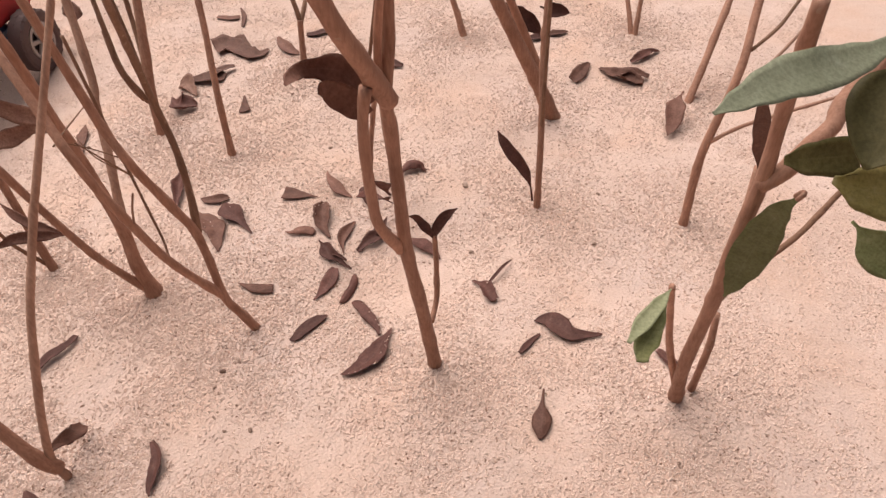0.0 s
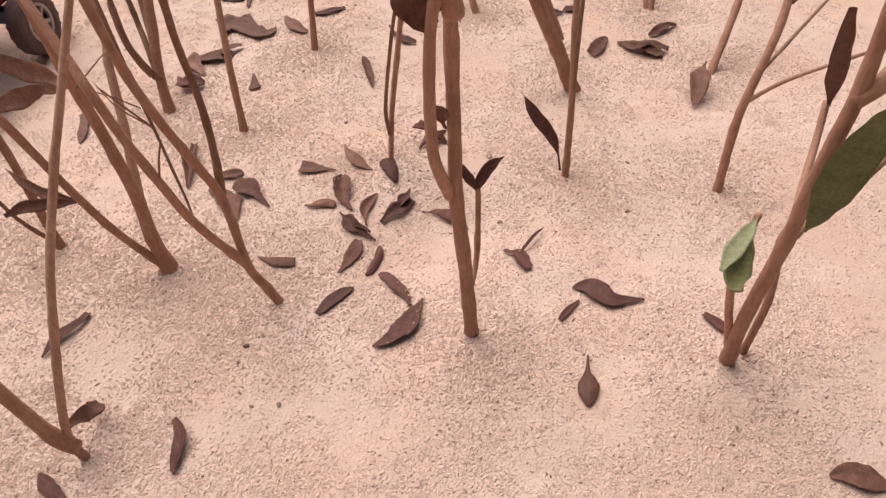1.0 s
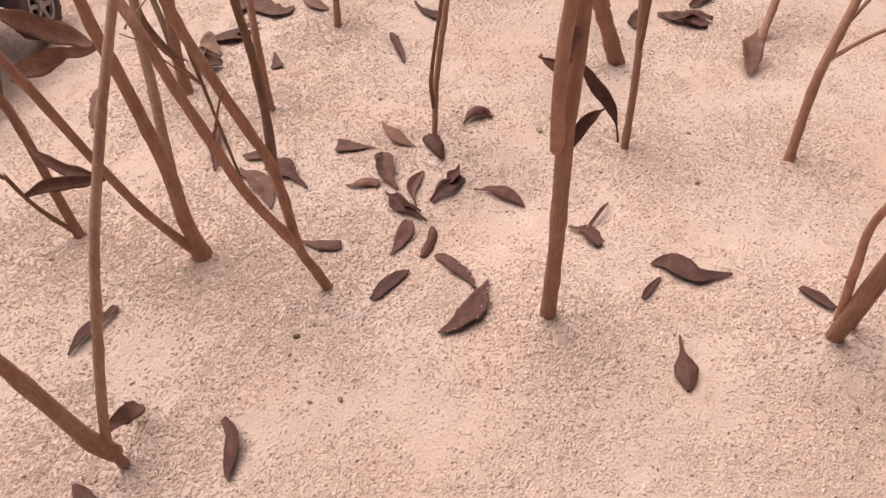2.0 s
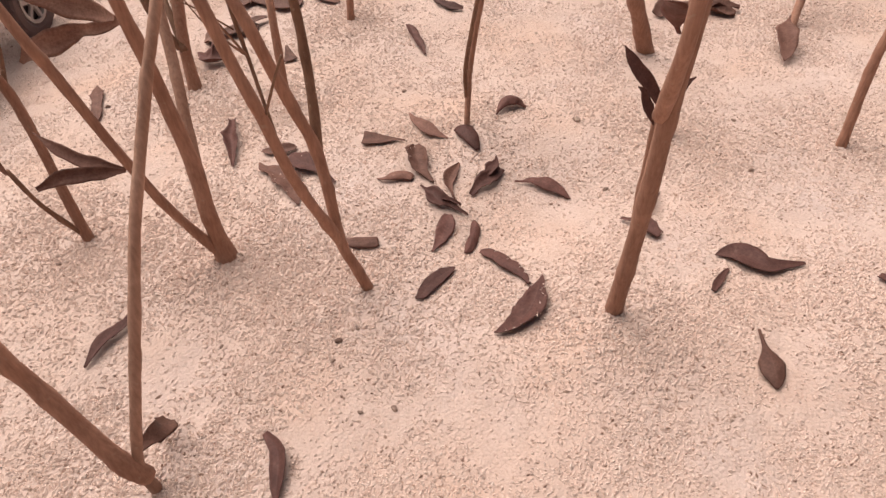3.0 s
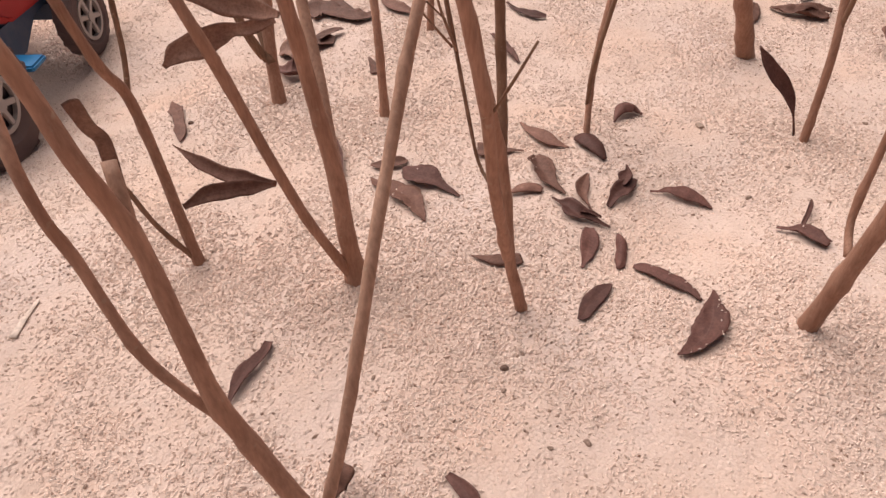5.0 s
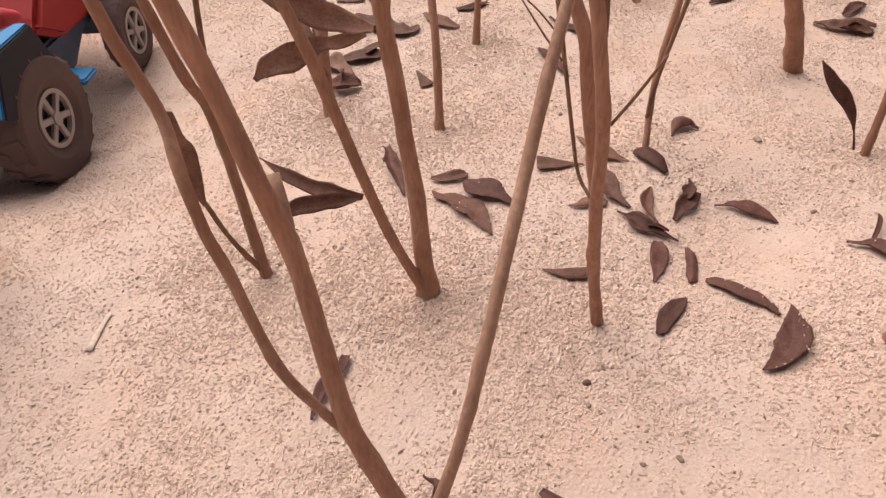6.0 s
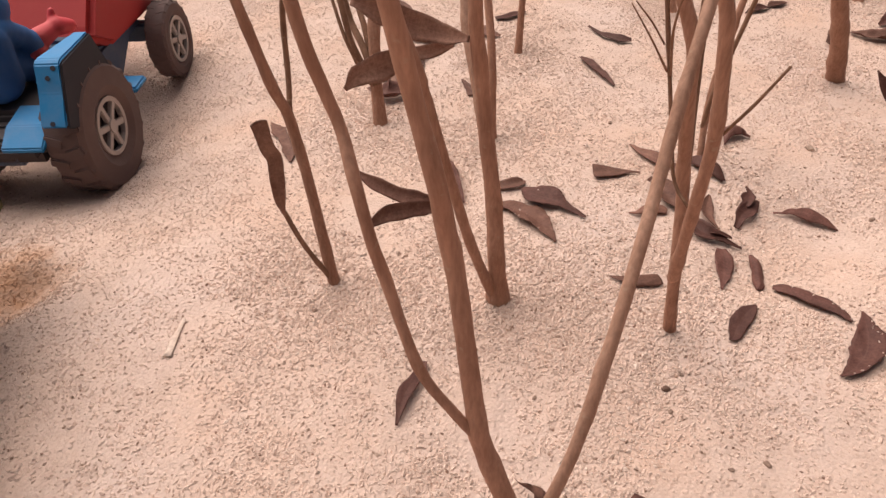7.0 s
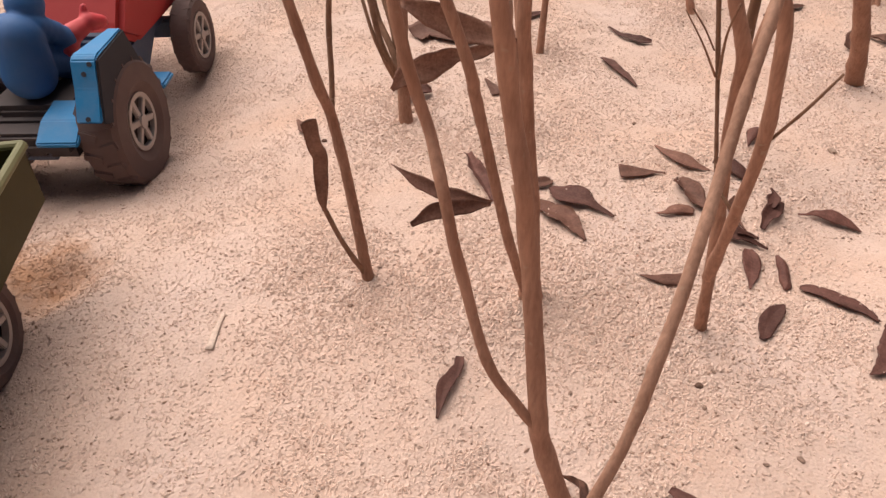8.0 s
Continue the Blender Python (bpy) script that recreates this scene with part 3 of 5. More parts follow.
shrub(
    "leafy shrub with green and yellowing leaves", (0.1108, 0.1751, 0.0093),
    [
        ("stem", BARK, 0.0035, 0.0019, [(0.1115, 0.1757, -0.0017), (0.1108, 0.1751, 0.0102), (0.1029, 0.1665, 0.0567), (0.1000, 0.1607, 0.1083), (0.0963, 0.1565, 0.1477), (0.0962, 0.1558, 0.1748), (0.0926, 0.1541, 0.2026), (0.0833, 0.1417, 0.2422)]),
        ("branch", BARK, 0.0026, 0.0028, [(0.0956, 0.1556, 0.1740), (0.1011, 0.1547, 0.1805), (0.1084, 0.1585, 0.1881), (0.1135, 0.1611, 0.1924), (0.1200, 0.1685, 0.2004), (0.1576, 0.1904, 0.2323)]),
        ("twig", BARK, 0.0014, 0.0014, [(0.0985, 0.1590, 0.1170), (0.1050, 0.1720, 0.1212), (0.1165, 0.1923, 0.1279), (0.1219, 0.2048, 0.1398)]),
        ("stem", BARK, 0.0020, 0.0016, [(0.1215, 0.1814, -0.0040), (0.1203, 0.1799, 0.0078), (0.1175, 0.1761, 0.0376), (0.1168, 0.1761, 0.0560), (0.1172, 0.1816, 0.0724)]),
        ("twig", BARK, 0.0020, 0.0011, [(0.1096, 0.1766, 0.0182), (0.0946, 0.1693, 0.0642), (0.0879, 0.1660, 0.0921), (0.0703, 0.1382, 0.1455)]),
        ("petiole", BARK, 0.0007, 0.0009, [(0.0941, 0.1336, 0.1876), (0.0965, 0.1350, 0.1885), (0.0985, 0.1385, 0.1860), (0.0996, 0.1420, 0.1815)]),
        ("twig", TWIG, 0.0015, 0.0010, [(0.1000, 0.1610, 0.1040), (0.1154, 0.1718, 0.1107), (0.1318, 0.1776, 0.1255), (0.1401, 0.1822, 0.1347), (0.1455, 0.1854, 0.1408), (0.1518, 0.1890, 0.1477)]),
    ],
    [
        (LEAF_DEEP, (0.1193, 0.1467, 0.2246), (0.1017, 0.1255, 0.2055), 0.0240, 0.50, 1.8, 0.20, 0.05, 0.00, -1, "dark green leaf"),
        (LEAF_GREEN, (0.1508, 0.1780, 0.1337), (0.1745, 0.1609, 0.1170), 0.0180, 0.50, 1.6, 0.20, 0.05, 0.00, 68, "green leaf"),
    ],
    [
        (LEAF_PALE, [(0.0702, 0.1378, 0.1450), (0.0637, 0.1303, 0.1451), (0.0571, 0.1229, 0.1453), (0.0516, 0.1158, 0.1458)],
         [0.0004, 0.0046, 0.0056, 0.0015], (-0.2283, -0.4166, 0.8800), 0.25, "pale underside of a folded leaf"),
        (LEAF_OLIVE, [(0.0684, 0.1339, 0.1413), (0.0635, 0.1254, 0.1404), (0.0579, 0.1179, 0.1404), (0.0558, 0.1114, 0.1413)],
         [0.0005, 0.0043, 0.0077, 0.0037], (-0.3243, -0.5620, 0.7609), 0.20, "olive half of a folded leaf"),
        (LEAF_GREEN, [(0.0941, 0.1335, 0.1880), (0.0936, 0.1365, 0.1821), (0.0941, 0.1397, 0.1728), (0.0950, 0.1429, 0.1600), (0.0955, 0.1455, 0.1467), (0.0958, 0.1471, 0.1348), (0.0953, 0.1482, 0.1268)],
         [0.0016, 0.0074, 0.0110, 0.0125, 0.0116, 0.0072, 0.0008], (-0.3900, -0.6900, 0.6100), 0.12, "fresh green leaf"),
        (LEAF_GREY, [(0.1138, 0.1517, 0.2265), (0.1057, 0.1463, 0.2267), (0.0940, 0.1391, 0.2277), (0.0828, 0.1327, 0.2294), (0.0740, 0.1273, 0.2309), (0.0639, 0.1203, 0.2321), (0.0567, 0.1149, 0.2328), (0.0531, 0.1122, 0.2332)],
         [0.0037, 0.0052, 0.0090, 0.0114, 0.0118, 0.0093, 0.0056, 0.0009], (-0.4020, -0.5766, 0.7113), 0.12, "pale grey-green leaf underside"),
        (LEAF_DEEP, [(0.1091, 0.1391, 0.1989), (0.0971, 0.1383, 0.1986), (0.0912, 0.1381, 0.1986), (0.0885, 0.1380, 0.1986)],
         [0.0104, 0.0110, 0.0090, 0.0024], (-0.5041, -0.6909, 0.5182), 0.15, "deep green leaf"),
        (LEAF_YELLOW, [(0.1224, 0.1306, 0.1906), (0.1125, 0.1317, 0.1919), (0.1056, 0.1331, 0.1934), (0.1017, 0.1342, 0.1946)],
         [0.0099, 0.0159, 0.0126, 0.0023], (-0.3741, -0.4713, 0.7987), 0.15, "yellowing leaf"),
        (LEAF_BROWN, [(0.1224, 0.2034, 0.1384), (0.1157, 0.1977, 0.1566), (0.1083, 0.1901, 0.1730), (0.1010, 0.1824, 0.1894)],
         [0.0014, 0.0067, 0.0059, 0.0025], (-0.4575, -0.7350, 0.5005), 0.30, "dry brown leaf"),
    ],
)
shrub(
    "bare shrub with three dark leaning stems and dry twigs", (-0.1234, 0.2337, -0.0015),
    [
        ("stem", BARK, 0.0026, 0.0017, [(-0.1209, 0.2353, -0.0145), (-0.1234, 0.2337, -0.0029), (-0.1276, 0.2309, 0.0164), (-0.1312, 0.2283, 0.0341), (-0.1332, 0.2322, 0.0632), (-0.1353, 0.2346, 0.0811), (-0.1391, 0.2324, 0.0970), (-0.1436, 0.2292, 0.1170), (-0.1469, 0.2269, 0.1333), (-0.1527, 0.2300, 0.1490), (-0.1556, 0.2313, 0.1678), (-0.1674, 0.2366, 0.2467)]),
        ("branch", BARK, 0.0022, 0.0017, [(-0.1317, 0.2286, 0.0349), (-0.1409, 0.2128, 0.0805), (-0.1453, 0.2055, 0.1138), (-0.1499, 0.2031, 0.1374), (-0.1541, 0.2039, 0.1565), (-0.1621, 0.2119, 0.1689), (-0.1908, 0.2403, 0.2134)]),
        ("branch", TWIG, 0.0019, 0.0014, [(-0.1345, 0.2357, 0.0783), (-0.1338, 0.2420, 0.0991), (-0.1342, 0.2470, 0.1238), (-0.1351, 0.2465, 0.1512), (-0.1302, 0.2366, 0.1756), (-0.1158, 0.2068, 0.2485)]),
        ("branch", TWIG, 0.0006, 0.0008, [(-0.1419, 0.2139, 0.0819), (-0.1452, 0.2214, 0.0876), (-0.1479, 0.2256, 0.1034), (-0.1505, 0.2297, 0.1208), (-0.1529, 0.2334, 0.1366), (-0.1600, 0.2449, 0.1847)]),
        ("twig", TWIG, 0.0004, 0.0002, [(-0.1518, 0.2302, 0.1236), (-0.1602, 0.2267, 0.1359), (-0.1667, 0.2297, 0.1458)]),
        ("twig", TWIG, 0.0003, 0.0002, [(-0.1536, 0.2318, 0.1317), (-0.1608, 0.2270, 0.1408), (-0.1691, 0.2207, 0.1497)]),
        ("twig", TWIG, 0.0004, 0.0003, [(-0.1589, 0.2047, 0.1593), (-0.1655, 0.2220, 0.1526), (-0.1656, 0.2468, 0.1506)]),
        ("twig", TWIG, 0.0005, 0.0003, [(-0.1503, 0.2303, 0.1216), (-0.1561, 0.2227, 0.1398), (-0.1583, 0.2164, 0.1519)]),
        ("twig", TWIG, 0.0005, 0.0004, [(-0.1435, 0.2049, 0.1158), (-0.1386, 0.2013, 0.1276), (-0.1337, 0.1995, 0.1383)]),
    ],
)
shrub(
    "bare shrub with a thick base and paired brown leaves", (-0.1947, 0.2630, -0.0016),
    [
        ("stem", BARK, 0.0043, 0.0018, [(-0.1942, 0.2609, -0.0132), (-0.1947, 0.2630, -0.0014), (-0.1960, 0.2634, 0.0245), (-0.1969, 0.2691, 0.0510), (-0.1996, 0.2720, 0.0778), (-0.2018, 0.2732, 0.1023), (-0.2042, 0.2731, 0.1265), (-0.2042, 0.2722, 0.1450), (-0.2052, 0.2660, 0.2033)]),
        ("branch", BARK, 0.0023, 0.0018, [(-0.1974, 0.2622, 0.0019), (-0.2082, 0.2539, 0.0388), (-0.2153, 0.2498, 0.0690), (-0.2203, 0.2479, 0.0920), (-0.2253, 0.2467, 0.1138), (-0.2291, 0.2451, 0.1302), (-0.2488, 0.2515, 0.1876)]),
        ("branch", BARK_PALE, 0.0026, 0.0022, [(-0.1965, 0.2705, 0.0490), (-0.1978, 0.2799, 0.0636), (-0.1994, 0.2944, 0.0859), (-0.2023, 0.3091, 0.1085), (-0.2024, 0.3180, 0.1228), (-0.2116, 0.3474, 0.1767)]),
    ],
    [
        (LEAF_BROWN, (-0.2127, 0.3410, 0.1396), (-0.2155, 0.3514, 0.1494), 0.0100, 0.50, 1.8, 0.30, 0.05, 0.00, 17, ""),
    ],
    [
        (LEAF_BROWN, [(-0.2174, 0.2513, 0.0643), (-0.2340, 0.2550, 0.0672), (-0.2444, 0.2591, 0.0710), (-0.2550, 0.2650, 0.0768)],
         [0.0019, 0.0060, 0.0053, 0.0004], (0.2685, -0.7996, 0.5372), 0.30, ""),
        (LEAF_BROWN, [(-0.2178, 0.2511, 0.0640), (-0.2336, 0.2485, 0.0654), (-0.2415, 0.2452, 0.0668), (-0.2496, 0.2399, 0.0660)],
         [0.0019, 0.0063, 0.0066, 0.0024], (0.2668, -0.7747, 0.5733), 0.35, ""),
        (LEAF_TAN, [(-0.2106, 0.2849, 0.1137), (-0.2202, 0.2835, 0.1113), (-0.2280, 0.2839, 0.1109), (-0.2360, 0.2821, 0.1083), (-0.2424, 0.2813, 0.1068), (-0.2474, 0.2802, 0.1052), (-0.2524, 0.2775, 0.1018)],
         [0.0033, 0.0054, 0.0045, 0.0087, 0.0103, 0.0083, 0.0017], (0.2495, -0.8819, 0.4000), 0.30, "broad wavy dry brown leaf"),
        (LEAF_TAN, [(-0.2065, 0.2720, 0.1200), (-0.2169, 0.2806, 0.1196), (-0.2290, 0.2810, 0.1245), (-0.2390, 0.2805, 0.1300), (-0.2465, 0.2814, 0.1329)],
         [0.0024, 0.0078, 0.0102, 0.0088, 0.0034], (0.2175, -0.9091, 0.3552), 0.30, "broad wavy dry brown leaf"),
    ],
)
shrub(
    "pale bare shrub with a long cane and a forked branch", (-0.2055, 0.1440, -0.0060),
    [
        ("stem", BARK_PALE, 0.0021, 0.0012, [(-0.2055, 0.1436, -0.0185), (-0.2055, 0.1440, -0.0065), (-0.2055, 0.1446, 0.0120), (-0.1953, 0.1495, 0.0478), (-0.1866, 0.1587, 0.0792), (-0.1796, 0.1681, 0.1049), (-0.1686, 0.1856, 0.1395), (-0.1618, 0.1955, 0.1582), (-0.1283, 0.2444, 0.2508)]),
        ("stem", BARK, 0.0034, 0.0011, [(-0.2054, 0.1440, 0.0040), (-0.2094, 0.1424, 0.0201), (-0.2206, 0.1469, 0.0608), (-0.2232, 0.1469, 0.0787), (-0.2268, 0.1532, 0.1220), (-0.2285, 0.1533, 0.1330), (-0.2302, 0.1516, 0.1462), (-0.2331, 0.1531, 0.1613), (-0.2363, 0.1510, 0.1804), (-0.2452, 0.1479, 0.2294)]),
        ("branch", BARK, 0.0014, 0.0012, [(-0.2218, 0.1456, 0.0680), (-0.2290, 0.1466, 0.0815), (-0.2362, 0.1497, 0.0953), (-0.2418, 0.1552, 0.1207), (-0.2436, 0.1556, 0.1301), (-0.2453, 0.1585, 0.1416), (-0.2469, 0.1640, 0.1513), (-0.2492, 0.1657, 0.1596), (-0.2519, 0.1656, 0.1731), (-0.2570, 0.1696, 0.2126)]),
        ("cut_stub", BARK_PALE, 0.0017, 0.0016, [(-0.2276, 0.1540, 0.1270), (-0.2281, 0.1576, 0.1345), (-0.2291, 0.1610, 0.1395)]),
    ],
    [],
    [
        (LEAF_BROWN, [(-0.2040, 0.1455, 0.0190), (-0.2018, 0.1520, 0.0165), (-0.2012, 0.1600, 0.0098), (-0.2035, 0.1690, 0.0012)],
         [0.0030, 0.0076, 0.0092, 0.0050], (0.2500, -0.6000, 0.7600), 0.30, "curled dry leaf caught at the foot"),
    ],
)
shrub(
    "bare shrub with a side twig ending in a curled leaf", (-0.2710, 0.2871, -0.0037),
    [
        ("stem", BARK, 0.0028, 0.0017, [(-0.2696, 0.2839, -0.0167), (-0.2710, 0.2871, -0.0052), (-0.2728, 0.2905, 0.0199), (-0.2758, 0.2976, 0.0569), (-0.2786, 0.3001, 0.0806), (-0.2813, 0.2911, 0.1003), (-0.2881, 0.2871, 0.1449), (-0.2926, 0.2810, 0.1841)]),
        ("branch", TWIG, 0.0012, 0.0010, [(-0.2783, 0.3000, 0.0780), (-0.2766, 0.3072, 0.0935), (-0.2756, 0.3115, 0.1095), (-0.2733, 0.3128, 0.1270), (-0.2635, 0.3149, 0.1809)]),
        ("twig", TWIG, 0.0013, 0.0011, [(-0.2725, 0.2871, -0.0011), (-0.2802, 0.2810, 0.0256), (-0.2861, 0.2811, 0.0474)]),
    ],
    [],
    [
        (LEAF_TAN, [(-0.2856, 0.2795, 0.0457), (-0.2848, 0.2756, 0.0583), (-0.2832, 0.2748, 0.0745), (-0.2838, 0.2697, 0.0855), (-0.2842, 0.2660, 0.0983)],
         [0.0017, 0.0051, 0.0062, 0.0057, 0.0061], (0.1690, -0.8296, 0.5322), 0.40, ""),
    ],
)
shrub(
    "single upright bare shrub stem", (-0.1744, 0.3987, -0.0015),
    [
        ("stem", BARK, 0.0028, 0.0019, [(-0.1745, 0.3966, -0.0115), (-0.1744, 0.3987, 0.0003), (-0.1738, 0.4068, 0.0477), (-0.1751, 0.4240, 0.0873), (-0.1768, 0.4338, 0.1075), (-0.1812, 0.4599, 0.1614)]),
    ],
)
shrub(
    "sturdy bare shrub with side branches low down", (-0.2423, 0.4373, -0.0086),
    [
        ("stem", BARK, 0.0042, 0.0030, [(-0.2423, 0.4346, -0.0158), (-0.2423, 0.4373, -0.0042), (-0.2424, 0.4440, 0.0245), (-0.2399, 0.4582, 0.0598), (-0.2380, 0.4729, 0.0948), (-0.2349, 0.4962, 0.1501)]),
        ("branch", TWIG, 0.0023, 0.0019, [(-0.2421, 0.4394, 0.0202), (-0.2478, 0.4524, 0.0380), (-0.2548, 0.4670, 0.0521), (-0.2588, 0.4743, 0.0699), (-0.2629, 0.4811, 0.0874), (-0.2657, 0.4846, 0.1203)]),
        ("branch", TWIG, 0.0020, 0.0017, [(-0.2435, 0.4510, 0.0310), (-0.2464, 0.4621, 0.0497), (-0.2511, 0.4764, 0.0662), (-0.2537, 0.4850, 0.0852), (-0.2560, 0.4947, 0.1158)]),
        ("twig", TWIG, 0.0013, 0.0010, [(-0.2478, 0.4400, 0.0237), (-0.2529, 0.4390, 0.0366), (-0.2592, 0.4430, 0.0542), (-0.2647, 0.4546, 0.0761)]),
        ("branch", TWIG, 0.0020, 0.0017, [(-0.2453, 0.4416, 0.0214), (-0.2548, 0.4406, 0.0490), (-0.2592, 0.4484, 0.0774), (-0.2629, 0.4570, 0.0997), (-0.2723, 0.4784, 0.1550)]),
    ],
)
shrub(
    "thin forked bare shrub stem", (-0.1342, 0.5142, -0.0003),
    [
        ("stem", BARK, 0.0028, 0.0024, [(-0.1349, 0.5125, -0.0108), (-0.1342, 0.5142, 0.0010), (-0.1320, 0.5191, 0.0332), (-0.1308, 0.5210, 0.0459)]),
        ("branch", TWIG, 0.0019, 0.0015, [(-0.1311, 0.5208, 0.0440), (-0.1333, 0.5242, 0.0545), (-0.1352, 0.5263, 0.0614), (-0.1479, 0.5404, 0.1077)]),
        ("branch", TWIG, 0.0019, 0.0015, [(-0.1304, 0.5209, 0.0439), (-0.1280, 0.5308, 0.0509), (-0.1268, 0.5371, 0.0554), (-0.1190, 0.5772, 0.0842)]),
    ],
)
shrub(
    "two thin bare shoots rising together", (-0.0624, 0.3499, 0.0043),
    [
        ("stem", BARK, 0.0018, 0.0018, [(-0.0634, 0.3457, -0.0072), (-0.0624, 0.3499, 0.0040), (-0.0600, 0.3600, 0.0312), (-0.0563, 0.3656, 0.0543), (-0.0527, 0.3680, 0.0748), (-0.0390, 0.3772, 0.1531)]),
        ("branch", TWIG, 0.0013, 0.0010, [(-0.0619, 0.3567, 0.0216), (-0.0623, 0.3536, 0.0456), (-0.0551, 0.3524, 0.0896), (-0.0494, 0.3537, 0.1168), (-0.0328, 0.3576, 0.1949)]),
    ],
)


# ---- fallen leaves ----
LEAF_SPOTS, STUCK_SAND = [], []


def dry_leaf(strips, mat, dish=0.2, arch=0.0, tilt=0.0, jag=1.0, sandy=0):
    """A dried leaf on the sand. strips: its blade, and lobes torn or folded from it, each as stations (x, y, width) along a midrib.
    dish: how far both edges curl up (below 0: the midrib stands up, edges down); arch: the rise of its middle in metres; tilt: one edge
    higher than the other; jag: raggedness; sandy: grains stuck to its higher edge."""
    k = len(LEAF_SPOTS)
    x, y, _ = strips[0][0]
    verts, faces, uvs, rows = [], [], [], 0
    nv, thick = 8, 0.0004
    for n_strip, stations in enumerate(strips):
        path = spline([Vector((a - x, b - y, w)) for a, b, w in stations], 0.0012)
        n = len(path)
        rows = rows or n
        top = []
        for i, q in enumerate(path):
            s = i / (n - 1)
            d = (path[min(i + 1, n - 1)] - path[max(i - 1, 0)]).to_2d().normalized()
            half = max(q.z, 0.0006) / 2
            LEAF_SPOTS.append((x + q.x, y + q.y, half * 1.05))
            for j in range(nv + 1):
                v = 2 * j / nv - 1
                rag = 1 + jag * abs(v) * (0.13 * noise.noise((s * n * 0.42, v * 0.4, k * 3.1)) + 0.11 * noise.noise((s * n * 0.13, v * 0.3, k * 1.7)))
                off = v * half * rag
                z = half * (dish * (v * v if dish > 0 else abs(v) ** 1.4 - 1.0) + tilt * (v + 1.0))
                z += arch * math.sin(math.pi * s) + jag * 0.16 * half * noise.noise((s * n * 0.16, v * 1.6, k * 2.3)) * (0.4 + abs(v))
                z -= 0.07 * half * max(0.0, 1 - 4 * abs(v))
                px, py = q.x - d.y * off, q.y + d.x * off
                top.append(Vector((px, py, sand_z(x + px, y + py) - sand_z(x, y) + z + 0.0016 * n_strip)))
                uvs.append((s, j / nv))
        uvs += uvs[-len(top):]
        o, w, m = len(verts), nv + 1, len(top)
        verts += top + [p - Vector((0, 0, thick)) for p in top]
        for i in range(n - 1):
            for j in range(nv):
                a, b, c, e = o + i * w + j, o + (i + 1) * w + j, o + (i + 1) * w + j + 1, o + i * w + j + 1
                faces += [(a, b, c, e), (m + e, m + c, m + b, m + a)]
            for j in (0, nv):
                a, b = o + i * w + j, o + (i + 1) * w + j
                faces.append((b, a, m + a, m + b) if j == 0 else (a, b, m + b, m + a))
        for j in range(nv):
            a = o + (n - 1) * w + j
            faces += [(o + j, o + j + 1, m + o + j + 1, m + o + j), (a + 1, a, m + a, m + a + 1)]
    z = sand_z(x, y) + 0.0015
    ob = new("fallen_leaf", mesh_from("fallen_leaf", verts, faces, mat, uvs=uvs))
    ob.matrix_world = Matrix.Translation((x, y, z))
    rng = random.Random(k)
    for _ in range(sandy):
        i, j = int(rows * rng.betavariate(2.2, 2.2)), rng.choice((6, 7, 7, 8)) if tilt >= 0 else rng.choice((0, 1, 1, 2, 4))
        p = verts[i * (nv + 1) + j]
        STUCK_SAND.append((x + p.x + rng.uniform(-0.0006, 0.0006), y + p.y + rng.uniform(-0.0006, 0.0006), z + p.z + 0.0002))
    shape = "tightly curled" if abs(dish) > 0.55 else "dished" if dish > 0.22 else "arched" if dish < 0 else "flat"
    tone = {LEAF_BROWN: "greyish-brown", LEAF_TAN: "pale brown"}.get(mat, "blackish-brown")
    tagged(ob, f"{shape} {tone} dry leaf lying on the sand", "leaf", "fallen leaves on the sand")


dry_leaf([[(-0.1251, 0.3481, 0.0111), (-0.1175, 0.3467, 0.0117), (-0.1109, 0.3454, 0.0067), (-0.1050, 0.3446, 0.0022), (-0.0999, 0.3429, 0.0011)]], LEAF_BROWN, dish=0.15, arch=0.0, tilt=0.0, jag=1.0, sandy=0)
dry_leaf([[(-0.0962, 0.3712, 0.0006), (-0.0938, 0.3626, 0.0034), (-0.0899, 0.3556, 0.0064), (-0.0857, 0.3493, 0.0082), (-0.0806, 0.3448, 0.0044), (-0.0747, 0.3405, 0.0006)]], LEAF_BROWN, dish=0.25, arch=0.001, tilt=0.2, jag=1.0, sandy=0)
dry_leaf([[(-0.0693, 0.3493, 0.0039), (-0.0656, 0.3462, 0.0106), (-0.0630, 0.3405, 0.0098), (-0.0607, 0.3339, 0.0081), (-0.0586, 0.3270, 0.0027)]], LEAF_DRY, dish=-0.45, arch=0.002, tilt=0.0, jag=1.0, sandy=0)
dry_leaf([[(-0.0942, 0.3370, 0.0033), (-0.0944, 0.3300, 0.0116), (-0.0937, 0.3222, 0.0118), (-0.0930, 0.3149, 0.0096), (-0.0907, 0.3096, 0.0055), (-0.0863, 0.3034, 0.0013)]], LEAF_BROWN, dish=0.55, arch=0.0005, tilt=-0.1, jag=1.6, sandy=5)
dry_leaf([[(-0.1173, 0.3093, 0.0006), (-0.1127, 0.3083, 0.0029), (-0.1072, 0.3099, 0.0060), (-0.1015, 0.3096, 0.0063), (-0.0974, 0.3074, 0.0038)]], LEAF_BROWN, dish=-0.35, arch=0.001, tilt=0.0, jag=1.0, sandy=0)
dry_leaf([[(-0.0704, 0.3174, 0.0012), (-0.0731, 0.3127, 0.0045), (-0.0766, 0.3068, 0.0071), (-0.0781, 0.3009, 0.0053), (-0.0771, 0.2950, 0.0018), (-0.0758, 0.2892, 0.0006)]], LEAF_BROWN, dish=0.45, arch=0.001, tilt=-0.25, jag=1.0, sandy=0)
